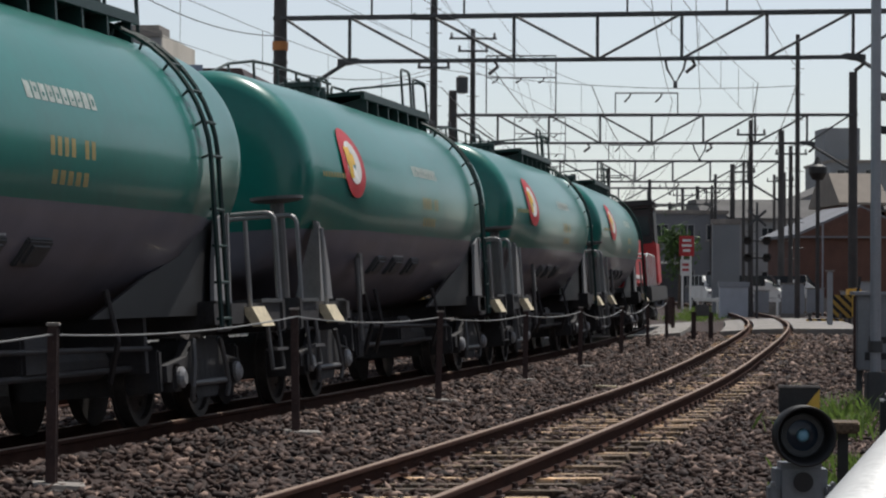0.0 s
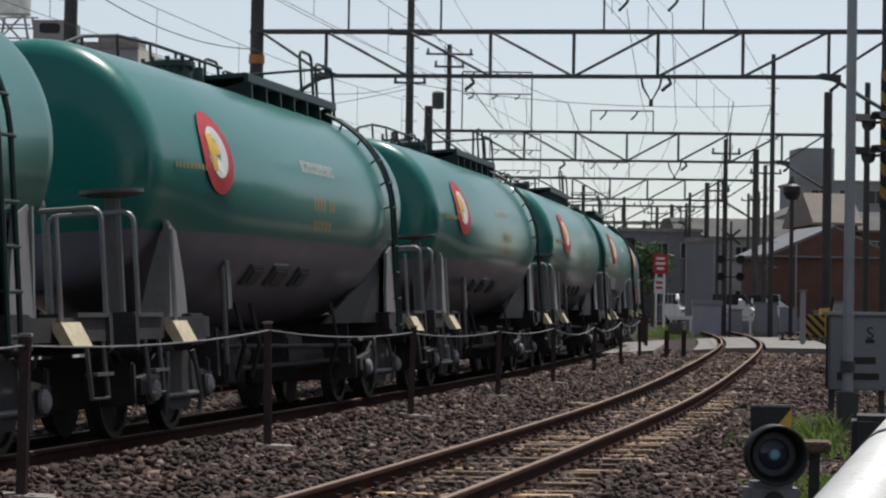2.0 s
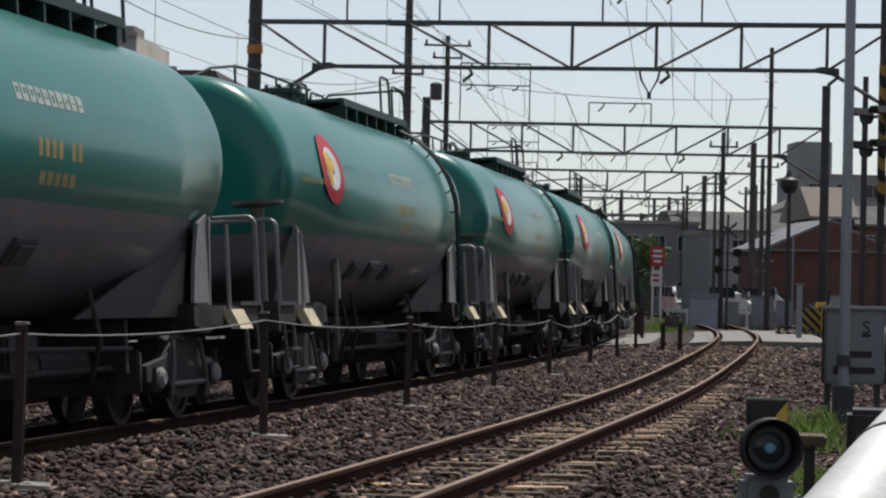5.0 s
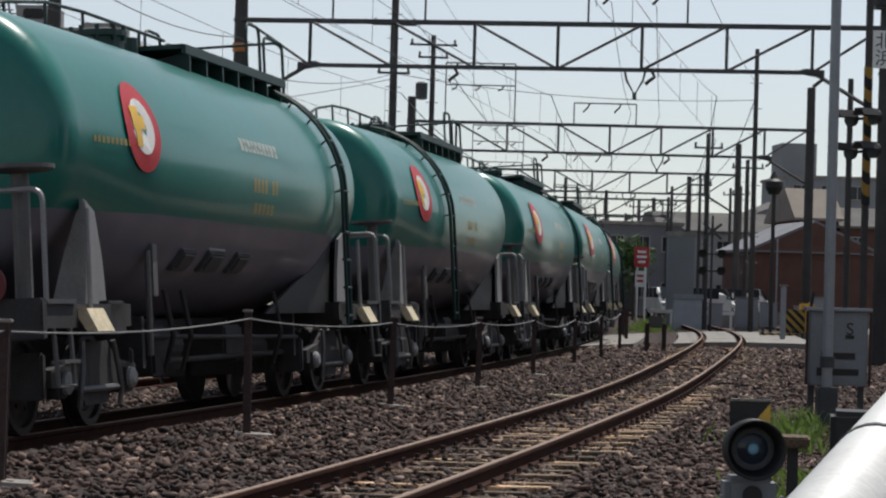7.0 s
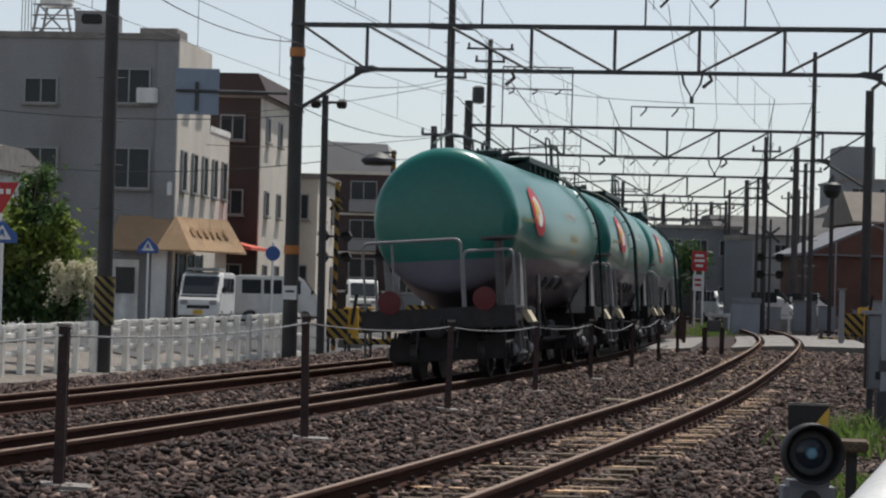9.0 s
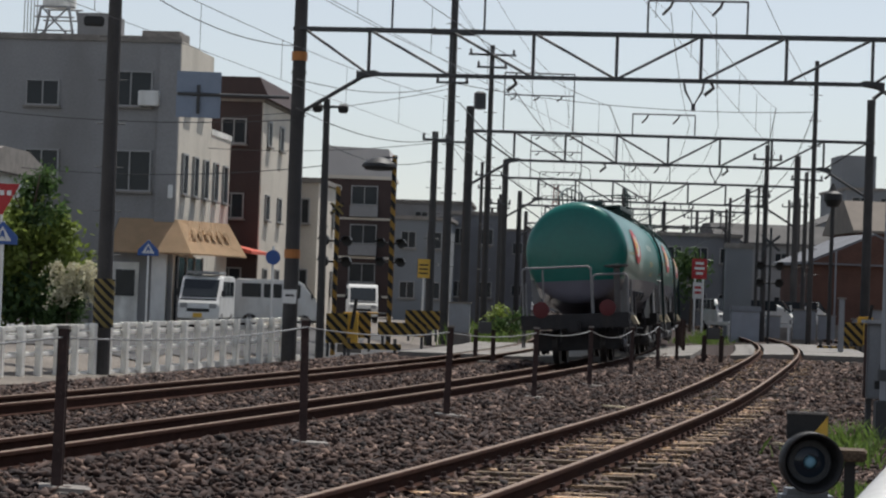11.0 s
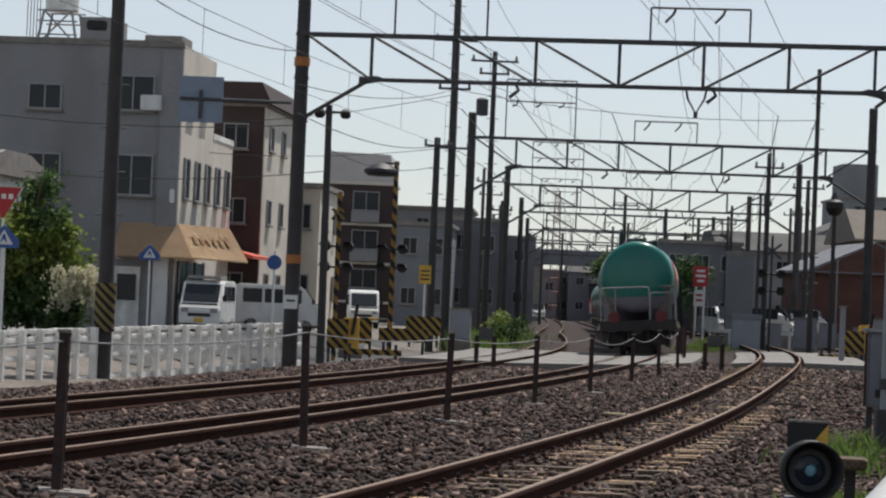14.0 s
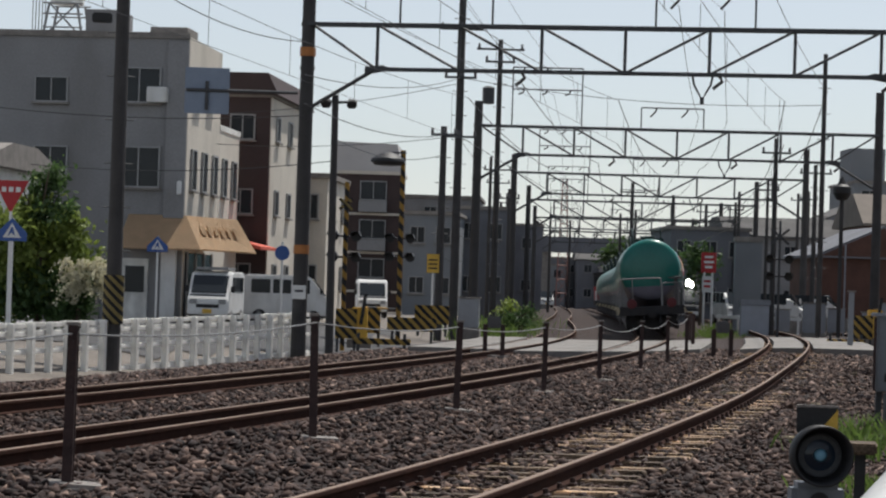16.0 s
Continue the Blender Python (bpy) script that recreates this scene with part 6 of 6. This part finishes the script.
build_blossom_bush(-9.2, 61.5, 0.0)
build_tree(2.9, 88.0, 0.1, "low green shrub growing beside the far track", [((0.1, 0, 0.55), (1.0, 0.9, 0.55), 700, 0.08, M_LEAF_DK), ((-0.5, 0.5, 0.7), (0.7, 0.7, 0.5), 300, 0.08, M_LEAF)], 0.6, "shrub")
build_tree(14.7, 138.0, 0.1, "green roadside tree by the red sign", [((0, 0, 3.6), (1.6, 1.2, 1.9), 900, 0.16, M_LEAF_DK)], 3.2)
for k, (x, y, s) in enumerate(((17.5, 240, 5.5), (31, 235, 7.0), (27, 260, 7.0), (46, 240, 7.5), (1, 250, 6.0))):
    build_tree(x, y, 0, "distant dark green town tree", [((0, 0, s), (2.6, 2.2, 2.6), 700, 0.3, M_LEAF_DK)], s - 0.5)


def tuft(x, y, n, h, seed, spread=0.22, mat=None):
    rng = np.random.default_rng(seed)
    verts, faces = [], []
    z = float(ground_z(np.array(x), np.array(y)))
    for i in range(n):
        bx, by = rng.normal(size=2) * spread
        a, l = rng.random() * math.tau, h * (0.5 + rng.random())
        dx, dy = math.cos(a), math.sin(a)
        k = len(verts)
        w = 0.012
        verts += [(bx - dy * w, by + dx * w, 0), (bx + dy * w, by - dx * w, 0), (bx + dx * l * 0.35 + dy * w * 0.8, by + dy * l * 0.35 - dx * w, l * 0.7), (bx + dx * l * 0.6, by + dy * l * 0.6, l), (bx + dx * l * 0.3 - dy * w * 0.8, by + dy * l * 0.3 + dx * w, l * 0.7)]
        faces.append((k, k + 1, k + 2, k + 3, k + 4))
    me = bpy.data.meshes.new("weeds")
    me.from_pydata(verts, [], faces)
    me.materials.append(mat or M_GRASS)
    ob = new("weeds", me)
    ob.location = (x, y, z)
    return tagged(ob, "tuft of bright green weeds in the ballast", "weeds", kind="stuff")


for i, (x, y, n, h, sp) in enumerate(((3.6, 20.0, 220, 0.13, 0.22), (4.1, 22.0, 200, 0.14, 0.3), (1.55, 16.4, 70, 0.16, 0.10), (2.25, 12.7, 90, 0.12, 0.10), (2.6, 13.6, 90, 0.12, 0.12), (4.6, 27, 160, 0.25, 0.3), (5.2, 30, 160, 0.3, 0.3))):
    tuft(x, y, n, h, 30 + i, sp)
for i in range(9):
    tuft(10.6 + i * 0.55, 94 + i * 4.2, 160, 0.17, 60 + i, 0.6)
for i in range(4):
    tuft(1.6 + i * 0.5, 84 + i * 6, 260, 0.5, 80 + i, 0.7)


# ---- things at the right of the line ----
def build_lens_unit():
    u = thing("ground_signal", "black hooded round signal lamp on a short mast", "signal lamp", pose(1.895, 12.0, 0.645))
    R = pose(0, 0, 0, 90)
    hood = part("hood", lathe(B(), [(0.10, -0.16), (0.13, -0.15), (0.150, -0.05), (0.150, 0.10), (0.138, 0.10), (0.130, -0.02), (0.06, -0.06)], 40, R), M_BLK, u, "round black hood", True)
    part("lens", lathe(B(), [(0.01, -0.01), (0.05, -0.012), (0.10, -0.03), (0.132, -0.05), (0.01, -0.055)], 36, R), M_LENS, hood, "dark glass lens", True)
    part("lens_core", lathe(B(), [(0.005, 0.012), (0.022, 0.008), (0.034, -0.004), (0.005, -0.008)], 20, R), M_LENS_CORE, hood, "pale blue lens centre", True)
    part("lens_ring", lathe(B(), [(0.098, -0.022), (0.104, -0.018), (0.110, -0.022), (0.104, -0.035), (0.098, -0.03)], 36, R), M_STEEL_DK, hood)
    body = part("case", box(B(), (0, 0.12, -0.26), (0.26, 0.2, 0.24), bevel=0.03), M_CABINET, u, "grey lamp case")
    for s in (-1, 1):
        part("lug", box(B(), (s * 0.145, 0.05, -0.30), (0.05, 0.10, 0.10), bevel=0.01), M_CABINET, body)
        part("bolt", rod(B(), (s * 0.15, -0.02, -0.24), (s * 0.15, 0.03, -0.24), 0.012), M_LIGHT_STEEL, body)
    part("socket", lathe(B(), [(0.02, 0.0), (0.045, 0.01), (0.05, 0.03), (0.02, 0.03)], 20, pose(0, 0.02, -0.23, 90)), M_BLK, body)
    part("mast", rod(B(), (0, 0.12, -1.1), (0, 0.12, -0.3), 0.05, seg=12), M_STEEL_DK, u)
    pl = part("back_plate", box(B(), (-0.005, 0.10, 0.17), (0.205, 0.02, 0.13), bevel=0.004), M_BLK, u, "dark plate with a yellow corner")
    part("plate_mark", prism(B(), [(0.005, 0.115), (0.095, 0.115), (0.095, 0.225)], 0.083, 0.088), M_YELLOW, pl)
    part("plate_rim", box(B(), (-0.005, 0.095, 0.238), (0.205, 0.03, 0.012)), M_CONC_DK, pl)


build_lens_unit()

tr_ = thing("cable_trough", "stained concrete cable trough and dark box beside the track", "cable trough", pose(2.25, 13.2, 0.62, 0, 0, -10))
part("cover", box(B(), (0.02, 0, 0.0), (0.24, 0.3, 0.06), bevel=0.01), M_SLEEPER, tr_, "stained concrete cover")
part("support", box(B(), (0.05, 0, -0.45), (0.06, 0.1, 0.86)), M_BLK, tr_)
part("box", box(B(), (0.42, 0.2, -0.08), (0.34, 0.4, 0.5), bevel=0.03), M_BLK, tr_, "dark junction box")


def build_cabinet():
    c = thing("equipment_cabinet", "blue-grey trackside equipment cabinet with dark lettering bars", "cabinet", pose(6.34, 33.0, 0.75, 0, 0, -4))
    part("body", box(B(), (0, 0.2, 0), (0.80, 0.42, 1.02), bevel=0.02), M_CABINET, c)
    part("lid", box(B(), (0, 0.18, 0.535), (0.90, 0.52, 0.05), bevel=0.01), M_PALE_POLE, c)
    for s in (-1, 1):
        part("leg", box(B(), (s * 0.34, 0.2, -0.85), (0.08, 0.08, 0.75)), M_STEEL_DK, c)
        part("side_frame", rod(B(), (s * 0.43, -0.02, -0.5), (s * 0.43, -0.02, 0.5), 0.02), M_POST, c)
    for x, z, w, hh in ((0.15, 0.16, 0.12, 0.05), (-0.2, -0.1, 0.06, 0.11), (0.08, -0.1, 0.30, 0.09), (-0.25, -0.32, 0.08, 0.11), (0.1, -0.32, 0.36, 0.09)):
        part("lettering", box(B(), (x, -0.014, z), (w, 0.008, hh)), M_BLK, c)
    cu = bpy.data.curves.new("lettering", "FONT")
    cu.body, cu.size, cu.align_x, cu.extrude = "S", 0.24, "CENTER", 0.003
    me = bpy.data.meshes.new_from_object(bpy.data.objects.new("lettering", cu))
    me.materials.append(M_BLK)
    ob = new("lettering", me)
    ob.parent, ob.matrix_basis = c, pose(0.15, -0.016, 0.19, 90)


build_cabinet()

pp = thing("galvanised_post", "tall slim galvanised post in front of the cabinet", "post", pose(6.10, 32.5, -0.35))
part("shaft", rod(B(), (0, 0, -0.3), (0, 0, 8.2), 0.072, 0.066, 14), M_PALE_POLE, pp)
part("clamp", rod(B(), (0, 0, 0.85), (0, 0, 1.0), 0.10, seg=12), M_STEEL_DK, pp)
part("foot", box(B(), (0, 0, 0.28), (0.26, 0.26, 0.62), bevel=0.02), M_STEEL_DK, pp)


def build_name_plate():
    """White place-name plate and dark signal box on the first gantry's right pole."""
    c = on_line(32.0, 8.3)
    p = thing("place_name_plate", "white place-name plate with black characters on the gantry pole", "sign", pose(c.x, c.y, 0))
    part("plate", box(B(), (-0.12, -0.24, 7.42), (0.52, 0.04, 0.90), bevel=0.01), M_WHITE, p)
    part("bracket", box(B(), (-0.06, -0.19, 7.42), (0.3, 0.12, 0.08)), M_STEEL_DK, p)
    for ch, z in (("北", 7.47), ("浜", 7.06)):
        cu = bpy.data.curves.new("lettering", "FONT")
        cu.body, cu.size, cu.align_x, cu.extrude = ch, 0.42, "CENTER", 0.003
        me = bpy.data.meshes.new_from_object(bpy.data.objects.new("lettering", cu))
        me.materials.append(M_BLK)
        ob = new("lettering", me)
        ob.parent, ob.matrix_basis = p, pose(-0.12, -0.264, z, 90)
    q = thing("signal_box", "dark hooded signal box on the gantry pole", "signal", pose(c.x, c.y, 0))
    part("case", prism(B(), [(-0.55, 9.6), (-0.45, 8.75), (-0.25, 8.45), (0.3, 8.45), (0.45, 8.75), (0.5, 9.6)], -0.5, 0.25), M_BLK, q)
    part("bracket", box(B(), (0, -0.2, 8.42), (0.7, 0.3, 0.08)), M_STEEL_DK, q)


build_name_plate()


def build_pipe_rail():
    r = thing("pipe_railing", "thick white painted pipe railing close by", "railing")
    a, b = Vector((0.62, 3.2, 1.09)), Vector((1.25, 5.5, 1.165))
    d = (b - a).normalized()
    p = a
    part("pipe", rod(B(), p - d * 2.0, p + d * 9, 0.073, seg=28), M_WHITE, r, "white painted pipe", True)
    part("band", rod(B(), p + d * 0.75, p + d * 0.79, 0.0755, seg=28), M_BLK, r, "thin black band")
    for k in (-1.8, 3.2, 8.2):
        q = p + d * k
        part("post", rod(B(), (q.x, q.y, -0.5), (q.x, q.y, q.z - 0.02), 0.035, seg=12), M_WHITE, r)


build_pipe_rail()


def build_small_signal(x, y, z, top):
    p = thing("signal", "round-headed black railway signal on a slim mast", "signal", pose(x, y, z))
    part("mast", rod(B(), (0, 0, -0.2), (0, 0, top - z), 0.08, seg=10), M_POLE, p)
    part("head", lathe(B(), [(0.05, -0.45), (0.22, -0.4), (0.36, -0.15), (0.36, 0.1), (0.2, 0.2), (0.05, 0.5)], 18, pose(0, 0, top - z)), M_BLK, p, "round black signal head")
    part("ladder", box(B(), (0.2, 0, 1.8), (0.06, 0.06, 3.6)), M_PALE_POLE, p)


build_small_signal(15.55, 95.0, 0.2, 5.95)

rs = thing("red_sign", "red and white shop sign board on posts", "sign", pose(13.15, 120.0, 0.2))
part("board", box(B(), (0, 0, 3.12), (0.74, 0.10, 1.0), bevel=0.02), M_RED, rs, "red sign board")
part("lower_board", box(B(), (-0.05, 0, 2.05), (0.5, 0.08, 0.8), bevel=0.02), M_WHITE, rs)
for z, w in ((3.4, 0.42), (3.15, 0.5), (2.9, 0.36)):
    part("lettering", box(B(), (0, -0.06, z), (w, 0.012, 0.12)), M_WHITE, rs)
for k in (2.2, 1.95):
    part("lettering", box(B(), (-0.05, -0.05, k), (0.32, 0.012, 0.12)), M_RED, rs)
part("post", rod(B(), (-0.2, 0, -0.2), (-0.2, 0, 2.7), 0.05), M_WHITE, rs)
part("post", rod(B(), (0.2, 0, -0.2), (0.2, 0, 2.7), 0.05), M_WHITE, rs)

gr = thing("guard_rail", "pale roadside guard rail beyond the far track", "guard rail")
part("beam", box(B(), (13.9, 106.5, 0.75), (4.2, 0.08, 0.16), pose(0, 0, 0, 0, 0, -35), bevel=0.01), M_WHITE, gr)
for k in range(5):
    part("post", rod(B(), (12.3 + 0.8 * k, 107.65 - 0.57 * k, 0), (12.3 + 0.8 * k, 107.65 - 0.57 * k, 0.85), 0.05), M_WHITE, gr)


def build_junction(x, y, z):
    j = thing("track_box", "small grey track equipment box on two legs", "track box", pose(x, y, z), group="track equipment boxes")
    part("case", box(B(), (0, 0, 0.80), (0.34, 0.26, 0.30), bevel=0.03), M_GREY_STEEL, j)
    for s in (-1, 1):
        part("leg", box(B(), (s * 0.22, 0, 0.32), (0.11, 0.11, 0.86)), M_POST, j)
    part("base", box(B(), (0, 0, -0.08), (0.8, 0.4, 0.1)), M_CONC_DK, j)


build_junction(7.2, 62.0, -0.05)
build_junction(1.35, 61.0, -0.1)
for x, y in ((7.7, 74.0), (8.0, 77.0), (8.25, 80.0), (8.5, 83.0), (8.7, 86.0)):
    pk = thing("marker_post", "short dark marker post beside the track", "marker post", pose(x, y, 0.1), group="short marker posts")
    part("shaft", box(B(), (0, 0, 0.35), (0.10, 0.10, 1.1), bevel=0.01), M_POST, pk)

for x, y, w, hh in ((11.85, 70.2, 0.16, 1.55), (15.2, 99, 0.9, 1.2), (16.6, 102, 0.7, 1.0), (17.9, 100, 1.1, 0.9), (19.2, 104, 0.8, 1.3), (14.2, 101, 0.6, 0.9), (0.95, 82.5, 0.7, 1.0)):
    bx = thing("relay_box", "small grey trackside relay box on a plinth", "relay box", pose(x, y, 0.15, 0, 0, -5), group="trackside relay boxes")
    part("case", box(B(), (0, 0, hh / 2 + 0.1), (w, 0.5 if w > 0.3 else 0.16, hh), bevel=0.03), M_PALE_POLE, bx)
    part("roof", box(B(), (0, 0, hh + 0.12), (w + 0.1, 0.58 if w > 0.3 else 0.22, 0.05), bevel=0.01), M_CONC_DK, bx)
    part("plinth", box(B(), (0, 0, -0.1), (w + 0.1, 0.6 if w > 0.3 else 0.25, 0.4)), M_CONC_DK, bx)

lw = thing("low_wall", "low stained block wall beside the street", "wall", pose(13.4, 108, 0.1, 0, 0, -4))
for i in range(8):
    part("wall_panel", box(B(), (1.1 * i + 0.9, 0, 0.3), (1.06, 0.12, 0.9), bevel=0.01), M_CONC_DK, lw)
    part("wall_post", box(B(), (1.1 * i + 0.34, 0, 0.38), (0.09, 0.15, 1.05), bevel=0.01), M_PLASTER, lw)

# loose planks lying in the ballast
for a, v, yaw, l in ((13.5, 4.35, 62, 0.9), (12.0, 5.75, 75, 0.55), (9.5, 3.1, 20, 0.5), (20.5, 5.9, 80, 0.6), (3.0, 5.9, 70, 0.45), (27, 6.1, 85, 0.7)):
    p = on_line(a, v)
    z = float(ground_z(np.array(p.x), np.array(p.y)))
    tagged(part("wood_scrap", box(B(), (0, 0, 0), (l, 0.10, 0.03), bevel=0.006), M_STEP), "pale broken plank lying on the ballast", "plank", "loose planks").matrix_basis = pose(p.x, p.y, z + 0.05, 2, 3, yaw)


# ---- motion ----
TIMES = [0, 2, 4, 6, 8, 10, 12, 14, 16]
RUN = [-83.043, -60.495, -38.976, -18.091, 1.694, 20.085, 37.013, 52.781, 67.384]


def wagon_pose(s, length=13.57, p0=2.3, p1=11.27):
    a, b = on_line(s + p0, 0), on_line(s + p1, 0)
    e = (b - a).normalized()
    m = (a + b) / 2 - e * ((p0 + p1) / 2)
    return pose(m.x, m.y, 0.0, 0, -math.degrees(math.asin(0.082 / 1.1)), -math.degrees(math.atan2(e.x, e.y)))


def roll_wheels(w, ss):
    for ws in [o for o in w.children if o.name.startswith("wheelset")]:
        m = ws.matrix_basis.copy()
        walk(ws, [(k / 30, m @ pose(0, 0, 0, -math.degrees(s / 0.43))) for k, s in enumerate(ss)])


def motions():
    fine = hermite(TIMES, RUN, np.arange(481) / 30)
    for w in wagons:
        roll_wheels(w, fine)
    ts = [k * 0.5 for k in range(33)]
    ss = hermite(TIMES, RUN, ts)
    for k, w in enumerate(wagons):
        walk(w, [(t, wagon_pose(s + LEN * k)) for t, s in zip(ts, ss)])
    walk(LOCO, [(t, wagon_pose(s + LEN * 9, p0=2.8, p1=11.2)) for t, s in zip(ts, ss)])

    turn = [(0, 178), (14.7, 178), (14.95, 110), (15.15, 45), (15.3, 6), (16, 2)]
    walk(CAR, [(t, pose(15.35, 150.0, 0.2, 0, 0, r)) for t, r in turn])


motions()
